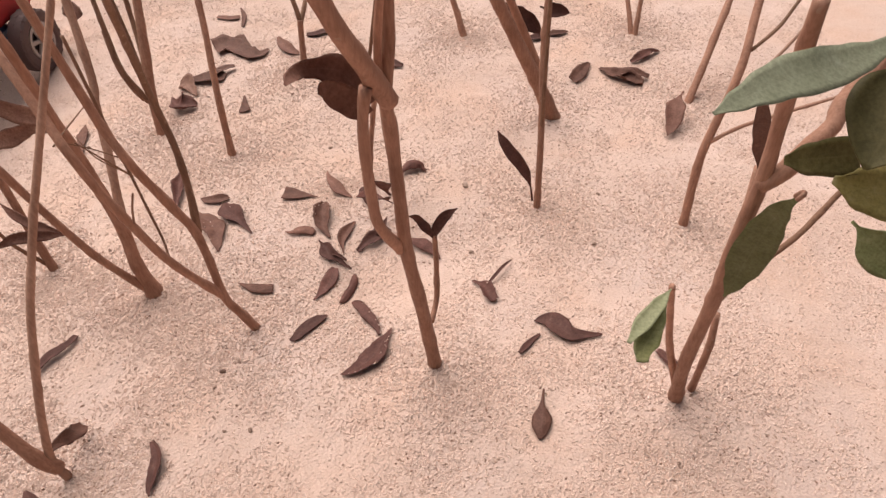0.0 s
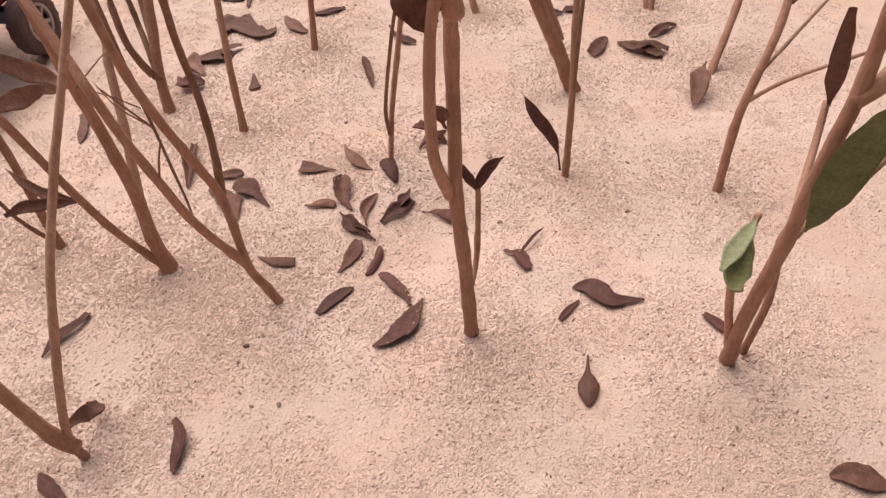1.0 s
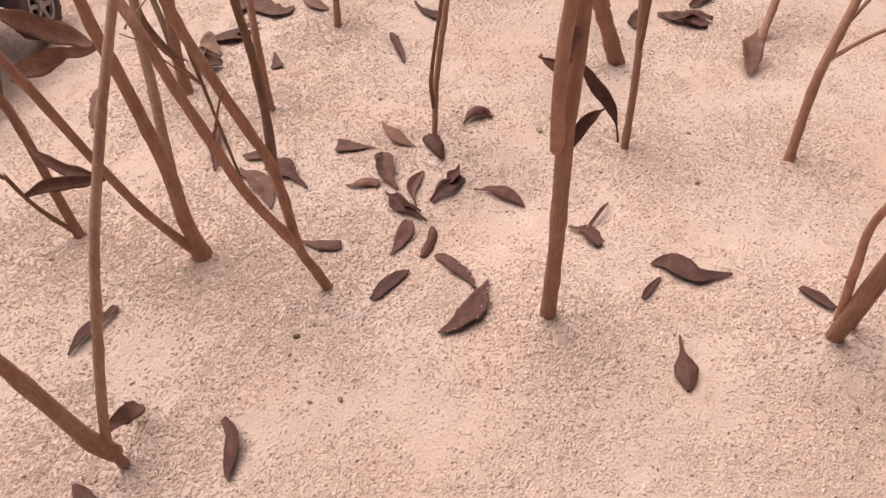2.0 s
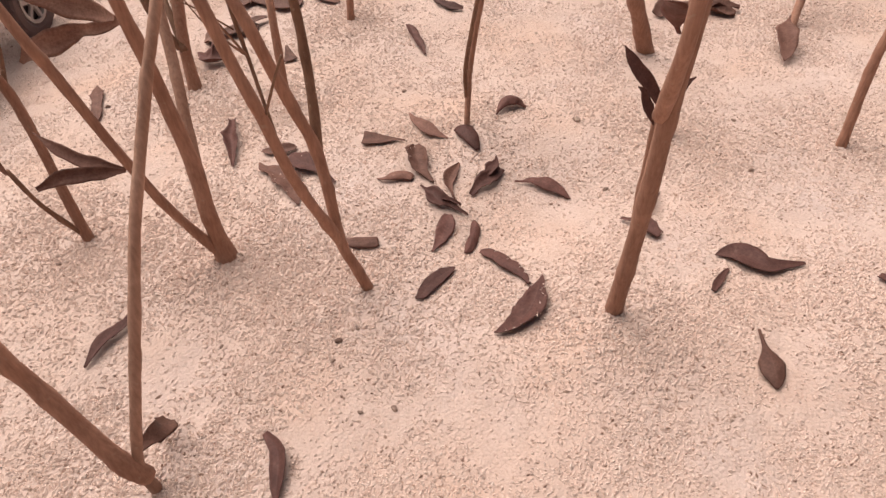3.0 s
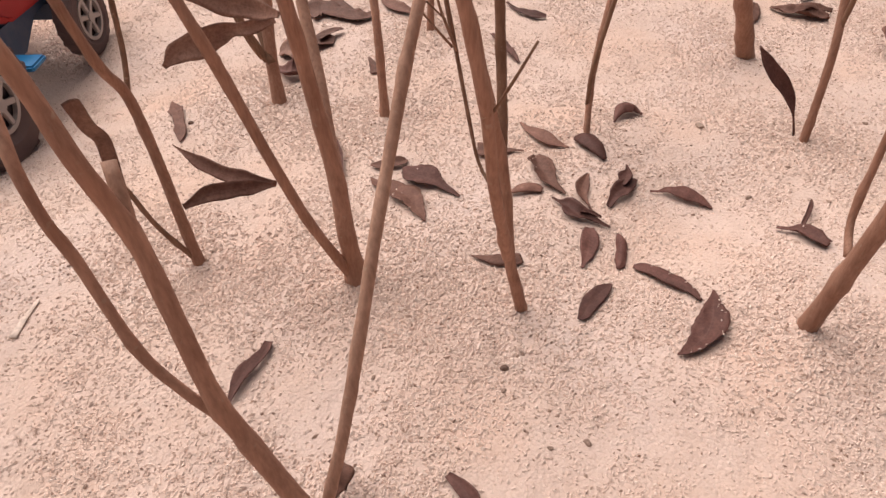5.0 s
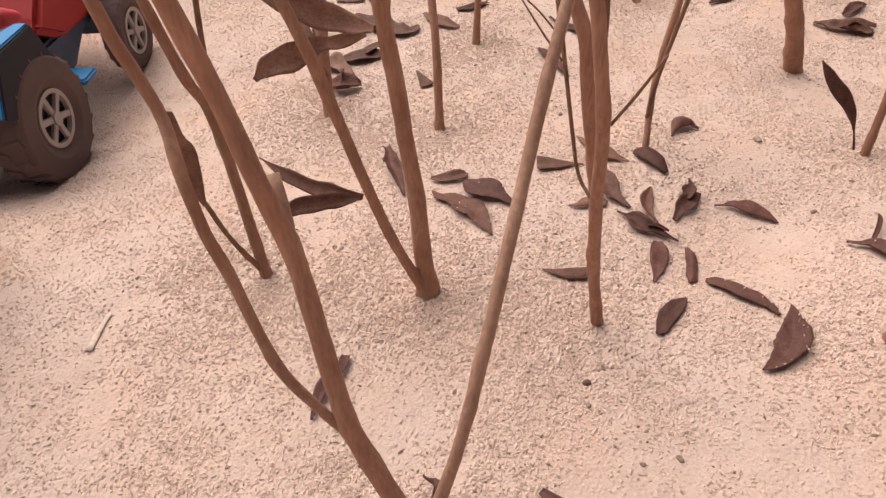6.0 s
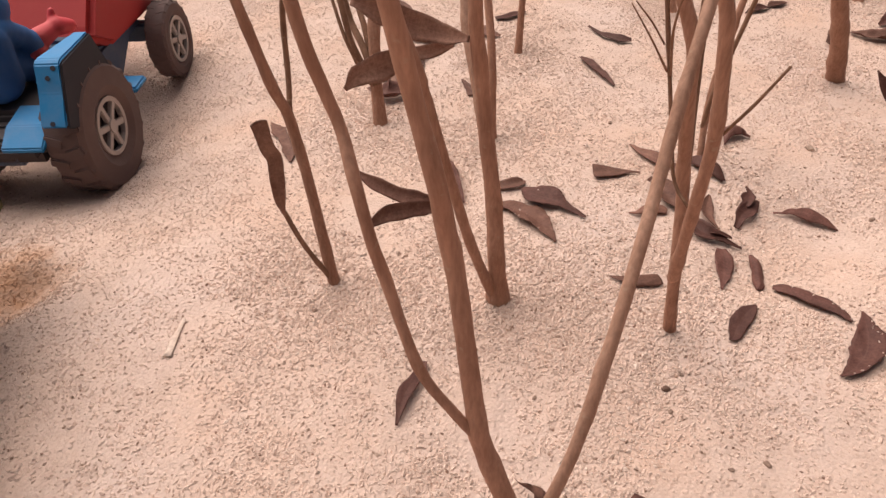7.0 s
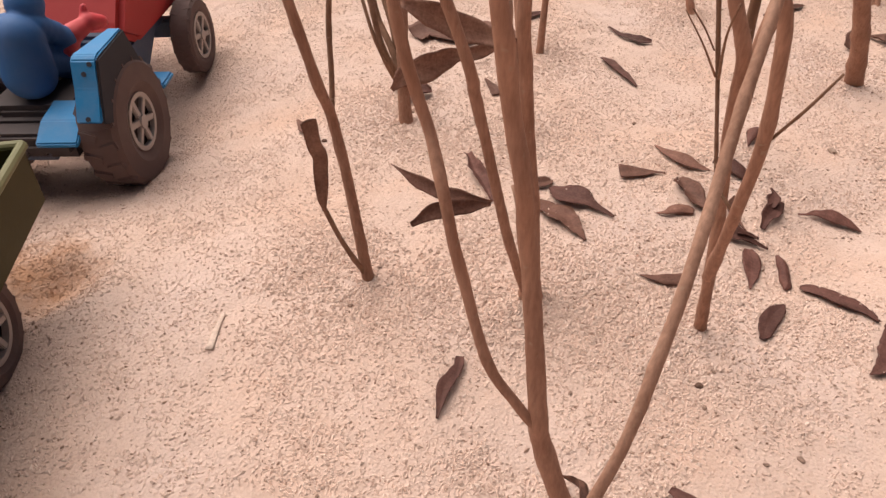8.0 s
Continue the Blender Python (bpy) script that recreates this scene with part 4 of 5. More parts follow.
dry_leaf([[(-0.0938, 0.3013, 0.0008), (-0.0909, 0.2973, 0.0025), (-0.0879, 0.2935, 0.0078), (-0.0856, 0.2883, 0.0091), (-0.0803, 0.2851, 0.0059), (-0.0760, 0.2817, 0.0030), (-0.0700, 0.2779, 0.0009)],
           [(-0.0823, 0.2884, 0.0043), (-0.0782, 0.2859, 0.0026), (-0.0733, 0.2831, 0.0012)]], LEAF_DRY, dish=0.5, arch=0.0005, tilt=0.2, jag=1.8, sandy=0)
dry_leaf([[(-0.0668, 0.2918, 0.0027), (-0.0610, 0.2989, 0.0062), (-0.0565, 0.3021, 0.0091), (-0.0515, 0.3070, 0.0068), (-0.0474, 0.3120, 0.0050)],
           [(-0.0488, 0.3206, 0.0006), (-0.0500, 0.3144, 0.0033), (-0.0531, 0.3096, 0.0071), (-0.0561, 0.3052, 0.0040)]], LEAF_DRY, dish=0.35, arch=0.001, tilt=0.1, jag=1.6, sandy=0)
dry_leaf([[(-0.0804, 0.2784, 0.0047), (-0.0814, 0.2739, 0.0083), (-0.0833, 0.2683, 0.0090), (-0.0859, 0.2621, 0.0063), (-0.0888, 0.2570, 0.0027), (-0.0910, 0.2533, 0.0012)]], LEAF_DRY, dish=0.12, arch=0.0, tilt=0.0, jag=1.0, sandy=0)
dry_leaf([[(-0.0674, 0.2734, 0.0021), (-0.0674, 0.2683, 0.0051), (-0.0692, 0.2624, 0.0055), (-0.0714, 0.2567, 0.0051), (-0.0725, 0.2537, 0.0043), (-0.0751, 0.2508, 0.0007)]], LEAF_DRY, dish=-0.75, arch=0.0, tilt=0.0, jag=1.4, sandy=0)
dry_leaf([[(-0.0668, 0.2521, 0.0028), (-0.0639, 0.2498, 0.0061), (-0.0601, 0.2448, 0.0065), (-0.0566, 0.2391, 0.0070), (-0.0527, 0.2339, 0.0062), (-0.0497, 0.2288, 0.0041), (-0.0476, 0.2228, 0.0012)]], LEAF_DRY, dish=-0.12, arch=0.002, tilt=0.08, jag=1.2, sandy=12)
dry_leaf([[(-0.0809, 0.2407, 0.0011), (-0.0855, 0.2379, 0.0067), (-0.0910, 0.2335, 0.0090), (-0.0953, 0.2288, 0.0070), (-0.0985, 0.2246, 0.0047), (-0.1013, 0.2229, 0.0012)]], LEAF_DRY, dish=0.1, arch=0.0, tilt=0.0, jag=1.0, sandy=0)
dry_leaf([[(-0.0407, 0.2273, 0.0005), (-0.0424, 0.2229, 0.0034), (-0.0450, 0.2177, 0.0075), (-0.0481, 0.2112, 0.0119), (-0.0528, 0.2052, 0.0123), (-0.0594, 0.2005, 0.0075), (-0.0647, 0.1978, 0.0039), (-0.0679, 0.1972, 0.0007)]], LEAF_DRY, dish=0.22, arch=0.0009, tilt=0.12, jag=1.1, sandy=13)
dry_leaf([[(-0.0431, 0.3604, 0.0006), (-0.0385, 0.3671, 0.0049), (-0.0328, 0.3719, 0.0102), (-0.0277, 0.3726, 0.0076), (-0.0250, 0.3701, 0.0030), (-0.0228, 0.3688, 0.0028)]], LEAF_DRY, dish=-0.6, arch=0.003, tilt=0.0, jag=1.0, sandy=0)
dry_leaf([[(-0.0410, 0.3027, 0.0011), (-0.0368, 0.3018, 0.0012), (-0.0319, 0.3020, 0.0038), (-0.0273, 0.3000, 0.0069), (-0.0225, 0.2982, 0.0082), (-0.0173, 0.2945, 0.0062), (-0.0126, 0.2882, 0.0006)]], LEAF_DRY, dish=-0.15, arch=0.002, tilt=0.06, jag=1.0, sandy=0)
dry_leaf([[(-0.1852, 0.3469, 0.0013), (-0.1799, 0.3444, 0.0054), (-0.1737, 0.3443, 0.0067), (-0.1675, 0.3455, 0.0062), (-0.1649, 0.3475, 0.0028)]], LEAF_BROWN, dish=0.35, arch=0.0, tilt=0.2, jag=1.0, sandy=0)
dry_leaf([[(-0.1855, 0.3355, 0.0006), (-0.1820, 0.3289, 0.0059), (-0.1758, 0.3252, 0.0097), (-0.1699, 0.3189, 0.0147), (-0.1654, 0.3114, 0.0130), (-0.1621, 0.3018, 0.0072), (-0.1600, 0.2935, 0.0011)]], LEAF_BROWN, dish=0.3, arch=0.001, tilt=-0.15, jag=1.5, sandy=6)
dry_leaf([[(-0.1671, 0.3408, 0.0019), (-0.1622, 0.3315, 0.0126), (-0.1543, 0.3252, 0.0117), (-0.1481, 0.3181, 0.0047), (-0.1403, 0.3091, 0.0012)]], LEAF_DRY, dish=0.3, arch=0.001, tilt=0.2, jag=1.4, sandy=3)
dry_leaf([[(-0.2079, 0.3847, 0.0049), (-0.2067, 0.3759, 0.0046), (-0.2061, 0.3646, 0.0090), (-0.2038, 0.3546, 0.0070), (-0.2022, 0.3441, 0.0042), (-0.2007, 0.3347, 0.0013)]], LEAF_DRY, dish=0.8, arch=0.001, tilt=0.0, jag=1.8, sandy=0)
dry_leaf([[(-0.2497, 0.4889, 0.0008), (-0.2431, 0.4771, 0.0060), (-0.2356, 0.4699, 0.0163), (-0.2291, 0.4708, 0.0135), (-0.2214, 0.4714, 0.0045)]], LEAF_DRY, dish=0.6, arch=0.0015, tilt=0.3, jag=1.8, sandy=0)
dry_leaf([[(-0.0911, 0.4966, 0.0022), (-0.0882, 0.4853, 0.0062), (-0.0853, 0.4721, 0.0066), (-0.0829, 0.4607, 0.0054), (-0.0807, 0.4486, 0.0019)]], LEAF_DRY, dish=0.5, arch=0.0005, tilt=0.0, jag=1.6, sandy=0)
dry_leaf([[(-0.0707, 0.5474, 0.0016), (-0.0662, 0.5342, 0.0031), (-0.0610, 0.5245, 0.0066), (-0.0539, 0.5171, 0.0079), (-0.0462, 0.5148, 0.0039)]], LEAF_DRY, dish=0.4, arch=0.0, tilt=0.2, jag=1.6, sandy=0)
dry_leaf([[(0.0428, 0.2289, 0.0006), (0.0474, 0.2290, 0.0057), (0.0524, 0.2276, 0.0109), (0.0569, 0.2224, 0.0122), (0.0617, 0.2174, 0.0095), (0.0701, 0.2162, 0.0048), (0.0798, 0.2163, 0.0014)]], LEAF_DRY, dish=0.15, arch=0.0012, tilt=0.15, jag=0.7, sandy=0)
dry_leaf([[(0.0454, 0.2191, 0.0013), (0.0418, 0.2162, 0.0026), (0.0367, 0.2107, 0.0038), (0.0325, 0.2057, 0.0025)]], LEAF_DRY, dish=0.25, arch=0.0, tilt=0.0, jag=1.2, sandy=0)
dry_leaf([[(0.0436, 0.1829, 0.0011), (0.0417, 0.1737, 0.0026), (0.0411, 0.1677, 0.0084), (0.0404, 0.1635, 0.0107), (0.0396, 0.1586, 0.0078), (0.0385, 0.1544, 0.0015)]], LEAF_BROWN, dish=-0.3, arch=0.001, tilt=0.0, jag=1.0, sandy=0)
dry_leaf([[(0.0080, 0.2650, 0.0018), (0.0117, 0.2613, 0.0031), (0.0155, 0.2572, 0.0074), (0.0177, 0.2496, 0.0081), (0.0207, 0.2444, 0.0055)]], LEAF_DRY, dish=0.6, arch=0.001, tilt=0.0, jag=1.4, sandy=3)
dry_leaf([[(0.0335, 0.2803, 0.0006), (0.0284, 0.2732, 0.0021), (0.0229, 0.2665, 0.0023), (0.0182, 0.2615, 0.0016)]], LEAF_DRY, dish=0.6, arch=0.003, tilt=0.0, jag=1.0, sandy=0)
dry_leaf([[(-0.2324, 0.2303, 0.0038), (-0.2340, 0.2244, 0.0043), (-0.2371, 0.2194, 0.0051), (-0.2405, 0.2145, 0.0056), (-0.2430, 0.2083, 0.0042), (-0.2457, 0.1993, 0.0011)]], LEAF_DRY, dish=0.28, arch=0.0018, tilt=0.0, jag=1.6, sandy=0)
dry_leaf([[(-0.1651, 0.1608, 0.0023), (-0.1599, 0.1533, 0.0057), (-0.1583, 0.1467, 0.0071), (-0.1583, 0.1397, 0.0054), (-0.1581, 0.1342, 0.0032), (-0.1574, 0.1311, 0.0007)]], LEAF_DRY, dish=0.35, arch=0.001, tilt=0.25, jag=1.0, sandy=0)
dry_leaf([[(-0.1407, 0.2667, 0.0006), (-0.1354, 0.2640, 0.0033), (-0.1292, 0.2618, 0.0065), (-0.1225, 0.2616, 0.0077), (-0.1176, 0.2620, 0.0062)]], LEAF_BROWN, dish=-0.2, arch=0.0005, tilt=0.0, jag=1.0, sandy=0)
dry_leaf([[(-0.2264, 0.5594, 0.0235), (-0.2190, 0.5634, 0.0238), (-0.2106, 0.5621, 0.0163), (-0.1992, 0.5513, 0.0137), (-0.1878, 0.5447, 0.0150), (-0.1792, 0.5456, 0.0093), (-0.1739, 0.5536, 0.0022)],
           [(-0.2103, 0.5672, 0.0062), (-0.2042, 0.5711, 0.0092), (-0.1970, 0.5622, 0.0054), (-0.1886, 0.5518, 0.0023)]], LEAF_BROWN, dish=0.2, arch=0.001, tilt=0.1)
dry_leaf([[(-0.2450, 0.5118, 0.0054), (-0.2310, 0.5106, 0.0101), (-0.2185, 0.5129, 0.0177), (-0.2061, 0.5109, 0.0096)],
           [(-0.2179, 0.5165, 0.0089), (-0.2085, 0.5214, 0.0090), (-0.1997, 0.5256, 0.0044)]], LEAF_BROWN, dish=0.3, arch=0.001)
dry_leaf([[(-0.2466, 0.5058, 0.0076), (-0.2406, 0.5048, 0.0159), (-0.2335, 0.4971, 0.0086), (-0.2267, 0.4879, 0.0025)]], LEAF_TAN, dish=0.3, arch=0.0005, tilt=0.2, jag=1.4, sandy=0)
dry_leaf([[(-0.1819, 0.4799, 0.0014), (-0.1787, 0.4657, 0.0062), (-0.1767, 0.4552, 0.0100)]], LEAF_BROWN, dish=0.25, arch=0.0, tilt=0.0, jag=1.0, sandy=0)
dry_leaf([[(-0.1686, 0.5731, 0.0019), (-0.1614, 0.5581, 0.0091), (-0.1522, 0.5463, 0.0092), (-0.1433, 0.5408, 0.0022)]], LEAF_BROWN, dish=0.3, arch=0.0005, tilt=0.2, jag=1.0, sandy=0)
dry_leaf([[(-0.1409, 0.5740, 0.0058), (-0.1313, 0.5753, 0.0081), (-0.1219, 0.5798, 0.0079), (-0.1131, 0.5851, 0.0041)]], LEAF_DRY, dish=0.3)
dry_leaf([[(0.1270, 0.5075, 0.0028), (0.1348, 0.4988, 0.0088), (0.1435, 0.4927, 0.0137), (0.1525, 0.4865, 0.0115), (0.1601, 0.4825, 0.0064)],
           [(0.1434, 0.4961, 0.0081), (0.1537, 0.4951, 0.0074), (0.1655, 0.4884, 0.0049)]], LEAF_BROWN, dish=0.6, arch=0.001, tilt=0.0, jag=1.8, sandy=0)
dry_leaf([[(0.1562, 0.5155, 0.0041), (0.1653, 0.5203, 0.0098), (0.1749, 0.5281, 0.0073), (0.1844, 0.5311, 0.0026)]], LEAF_DRY, dish=0.6, arch=0.001, tilt=0.0, jag=1.8, sandy=0)
dry_leaf([[(0.1013, 0.4901, 0.0084), (0.1101, 0.5012, 0.0119), (0.1193, 0.5154, 0.0027)]], LEAF_BROWN, dish=0.2, arch=0.0005, tilt=0.2, jag=1.0, sandy=0)
dry_leaf([[(-0.2240, 0.1360, 0.0012), (-0.2195, 0.1318, 0.0060), (-0.2145, 0.1272, 0.0072), (-0.2040, 0.1200, 0.0015)]], LEAF_DRY, dish=0.3)
dry_leaf([[(0.1380, 0.1160, 0.0020), (0.1450, 0.1165, 0.0095), (0.1530, 0.1140, 0.0120), (0.1627, 0.1098, 0.0020)]], LEAF_BROWN, dish=0.2, arch=0.001)
dry_leaf([[(0.0640, 0.5540, 0.0015), (0.0715, 0.5570, 0.0070), (0.0800, 0.5600, 0.0085), (0.0885, 0.5615, 0.0015)]], LEAF_DRY, dish=0.5)
dry_leaf([[(0.0880, 0.5640, 0.0015), (0.0945, 0.5660, 0.0095), (0.1075, 0.5690, 0.0020)]], LEAF_BROWN, dish=0.4)
dry_leaf([[(0.1170, 0.1890, 0.0030), (0.1130, 0.1950, 0.0056), (0.1100, 0.2005, 0.0050), (0.1078, 0.2046, 0.0030)]], LEAF_DRY, dish=0.7)
dry_leaf([[(-0.3168, 0.4577, 0.0010), (-0.3134, 0.4480, 0.0045), (-0.3092, 0.4371, 0.0093), (-0.3053, 0.4266, 0.0075), (-0.3024, 0.4155, 0.0062), (-0.2999, 0.4061, 0.0074), (-0.2988, 0.3960, 0.0011)]], LEAF_BROWN, dish=0.15, arch=0.0005, jag=1.5)
dry_leaf([[(-0.2394, 0.6217, 0.0039), (-0.2287, 0.6178, 0.0066), (-0.2150, 0.6159, 0.0069)]], LEAF_BROWN, dish=0.3)
dry_leaf([[(-0.2182, 0.6365, 0.0016), (-0.2110, 0.6194, 0.0047), (-0.2077, 0.5977, 0.0028)]], LEAF_BROWN, dish=0.3)

# ---- small stones, bits of bark and a straw on the sand ----
STONE = bark_material("dark_crumb", (0.10, 0.055, 0.04), (0.24, 0.15, 0.11))
STONE_GREY = bark_material("greyish_crumb", (0.22, 0.145, 0.11), (0.38, 0.27, 0.215))
STONE_PALE = bark_material("pale_stone", (0.40, 0.29, 0.23), (0.56, 0.43, 0.35))
STRAW = bark_material("pale_straw", (0.66, 0.52, 0.44), (0.71, 0.575, 0.495))


def crumb(name, x, y, r, mat, seed, label, group):
    bm = bmesh.new()
    bmesh.ops.create_icosphere(bm, subdivisions=2, radius=1.0)
    for v in bm.verts:
        v.co *= 1 + 0.3 * noise.noise(v.co * 1.3 + Vector((seed * 3.1, 0, 0)))
        v.co = Vector((v.co.x * r * 1.25, v.co.y * r * 0.85, v.co.z * r * 0.65))
    me = bpy.data.meshes.new(name)
    bm.to_mesh(me)
    bm.free()
    me.materials.append(mat)
    ob = new(name, me)
    ob.matrix_world = Matrix.Translation((x, y, sand_z(x, y) + r * 0.3)) @ Matrix.Rotation(seed * 1.7, 4, "Z")
    tagged(ob, label, name, group)


CRUMBS = [
    (-0.1367, 0.2029, 0.0016),
    (0.0054, 0.3526, 0.0024),
    (0.0080, 0.2923, 0.0015),
    (-0.1133, 0.1657, 0.0014),
    (0.0875, 0.2905, 0.0015),
    (-0.1283, 0.2088, 0.0010),
    (-0.1390, 0.1923, 0.0011),
    (0.0984, 0.3397, 0.0013),
    (-0.1896, 0.2071, 0.0010),
    (-0.1271, 0.1653, 0.0010),
    (0.1048, 0.1400, 0.0010),
    (-0.2960, 0.4175, 0.0016),
    (-0.2918, 0.1723, 0.0008),
    (-0.2797, 0.2678, 0.0012),
    (-0.1726, 0.1711, 0.0008),
    (0.0757, 0.1374, 0.0008),
    (-0.4367, 0.3490, 0.0010),
    (-0.3886, 0.2023, 0.0007),
    (-0.3747, 0.2282, 0.0007),
    (-0.0979, 0.4021, 0.0014),
    (-0.2055, 0.1345, 0.0010),
]
for k, (x, y, r) in enumerate(CRUMBS):
    if r > 0.0019:
        crumb("pebble", x, y, r, STONE_PALE, k, "small rounded brownish pebble on the sand", "pebbles on the sand")
    elif r < 0.0016:
        crumb("crumb", x, y, r, STONE_GREY, k, "tiny greyish-brown crumb on the sand", "crumbs on the sand")
    else:
        crumb("crumb", x, y, r, STONE, k, "tiny dark brown crumb of bark on the sand", "crumbs on the sand")
v, f = tube([(-0.3370, 0.2660, 0.0), (-0.3388, 0.2555, 0.0), (-0.3402, 0.2440, 0.0)], 0.0009, 0.0019, 5)
v = [Vector((q.x, q.y, sand_z(q.x, q.y) + 0.0006 + 0.3 * q.z)) for q in v]
tagged(new("straw", mesh_from("straw", v, f, STRAW)), "short flat pale dry straw lying on the sand", "straw")

# ---- toy tractor and trailer ----
BLUE = plastic_material("blue_plastic", (0.012, 0.20, 0.46), 0.45, 0.2)
DOLL_BLUE = plastic_material("deep_blue_plastic", (0.026, 0.118, 0.32), 0.5, 0.10)
NAVY = plastic_material("dark_blue_plastic", (0.055, 0.092, 0.16), 0.45, 0.2)
RED = plastic_material("red_plastic", (0.37, 0.016, 0.018), 0.5, 0.06)
PINK = plastic_material("pinkish_red_plastic", (0.62, 0.06, 0.075), 0.45, 0.15)
OLIVE = plastic_material("olive_plastic", (0.046, 0.039, 0.006), 0.6, 0.05)
PALE_OLIVE = plastic_material("pale_olive_plastic", (0.165, 0.165, 0.075), 0.45, 0.12)
TYRE = plastic_material("tyre_plastic", (0.126, 0.086, 0.082), 0.9, 0.10)
RIM = plastic_material("grey_rim_plastic", (0.42, 0.37, 0.35), 0.4, 0.2)
DARK = plastic_material("black_plastic", (0.066, 0.054, 0.056), 0.75, 0.05)
INK = plastic_material("bluish_black_plastic", (0.030, 0.030, 0.040), 0.7, 0.03)
STEEL = plastic_material("dull_steel", (0.12, 0.11, 0.11), 0.5, 0.2, 0.5)


def box_bm(x0, y0, z0, x1, y1, z1, bevel=0.001):
    bm2 = bmesh.new()
    bmesh.ops.create_cube(bm2, size=1)
    for v in bm2.verts:
        v.co = Vector(((x0 + x1) / 2 + v.co.x * (x1 - x0), (y0 + y1) / 2 + v.co.y * (y1 - y0), (z0 + z1) / 2 + v.co.z * (z1 - z0)))
    if bevel:
        bmesh.ops.bevel(bm2, geom=bm2.edges[:], offset=bevel, segments=2, affect="EDGES")
    return bm2


def prism_bm(profile, x0, x1, bevel=0.0008):
    """A side profile (y, z) drawn out from x0 to x1."""
    bm = bmesh.new()
    a = [bm.verts.new((x0, y, z)) for y, z in profile]
    b = [bm.verts.new((x1, y, z)) for y, z in profile]
    bm.faces.new(a[::-1])
    bm.faces.new(b)
    n = len(profile)
    for i in range(n):
        bm.faces.new((a[i], a[(i + 1) % n], b[(i + 1) % n], b[i]))
    bmesh.ops.recalc_face_normals(bm, faces=bm.faces[:])
    if bevel:
        bmesh.ops.bevel(bm, geom=bm.edges[:], offset=bevel, segments=2, affect="EDGES")
    return bm


def rod_bm(a, b, r, sides=12):
    a, b = Vector(a), Vector(b)
    bm = bmesh.new()
    m = Matrix.Translation((a + b) / 2) @ (b - a).to_track_quat("Z", "Y").to_matrix().to_4x4()
    bmesh.ops.create_cone(bm, cap_ends=True, segments=sides, radius1=r, radius2=r, depth=(b - a).length, matrix=m)
    return bm


def ring_bm(profile, sides=48):
    """Turn an (axial, radius) profile round the x axis."""
    bm = bmesh.new()
    rows = [[bm.verts.new((x, r * math.cos(2 * math.pi * i / sides), r * math.sin(2 * math.pi * i / sides))) for x, r in profile] for i in range(sides)]
    n = len(profile)
    for i in range(sides):
        for k in range(n):
            bm.faces.new((rows[i][k], rows[i][(k + 1) % n], rows[(i + 1) % sides][(k + 1) % n], rows[(i + 1) % sides][k]))
    bmesh.ops.recalc_face_normals(bm, faces=bm.faces[:])
    return bm


def wheel(parent, x, y, z, radius, width, rim_radius, out, tread=1.0):
    """A lugged tyre with a six-spoked rim; out: +1 or -1, the side that the rim faces; tread: how far the lugs stand out."""
    root = new("wheel")
    root.parent = parent
    root.location = (x, y, z)
    h = width / 2
    bm = ring_bm([(-h * 0.75, rim_radius), (-h, rim_radius + 0.3 * (radius - rim_radius)), (-h * 0.96, radius * 0.90), (-h * 0.74, radius * 0.978),
                  (h * 0.74, radius * 0.978), (h * 0.96, radius * 0.90), (h, rim_radius + 0.3 * (radius - rim_radius)), (h * 0.75, rim_radius)])
    part("tyre", bm, TYRE, root, "black lugged toy tyre")
    lugs = 18
    shapes = {}
    for s in (-1, 1):
        lug = box_bm(0.0 if s > 0 else -h * 0.9, -radius * 0.075, radius * 0.86, h * 0.9 if s > 0 else 0.0, radius * 0.075, radius * (0.978 + 0.022 * tread), radius * 0.02)
        shapes[s] = bpy.data.meshes.new("lug")
        lug.to_mesh(shapes[s])
        lug.free()
        shapes[s].materials.append(TYRE)
    for i in range(lugs):
        for s in (-1, 1):
            ob = new("lug", shapes[s])
            ob.parent = root
            ob.matrix_basis = Matrix.Rotation(2 * math.pi * (i + (0.25 if s > 0 else -0.25)) / lugs, 4, "X") @ Matrix.Rotation(s * 0.3, 4, "Z")
    # rim: outer ring, six spokes, hub cap
    o = out * h * 0.72
    bm = ring_bm([(o - 0.0015, rim_radius), (o + 0.0015 * 1.0, rim_radius), (o + 0.0015, rim_radius * 0.84), (o - 0.0015, rim_radius * 0.84)], 40)
    for i in range(6):
        sp = box_bm(o - 0.0012, -rim_radius * 0.11, rim_radius * 0.15, o + 0.0012, rim_radius * 0.11, rim_radius * 0.88, 0.0004)
        bmesh.ops.transform(sp, matrix=Matrix.Rotation(math.pi / 3 * i + 0.25, 4, "X"), verts=sp.verts[:])
        tmp = bpy.data.meshes.new("spoke")
        sp.to_mesh(tmp)
        sp.free()
        bm.from_mesh(tmp)
        bpy.data.meshes.remove(tmp)
    part("rim", bm, RIM, root, "grey six-spoked rim")
    part("hub", rod_bm((o - 0.002, 0, 0), (o + out * 0.0022, 0, 0), rim_radius * 0.24, 20), RIM, root)
    part("brake_disc", rod_bm((o - out * 0.006, 0, 0), (o - out * 0.003, 0, 0), rim_radius * 1.02, 32), DARK, root)
    return root


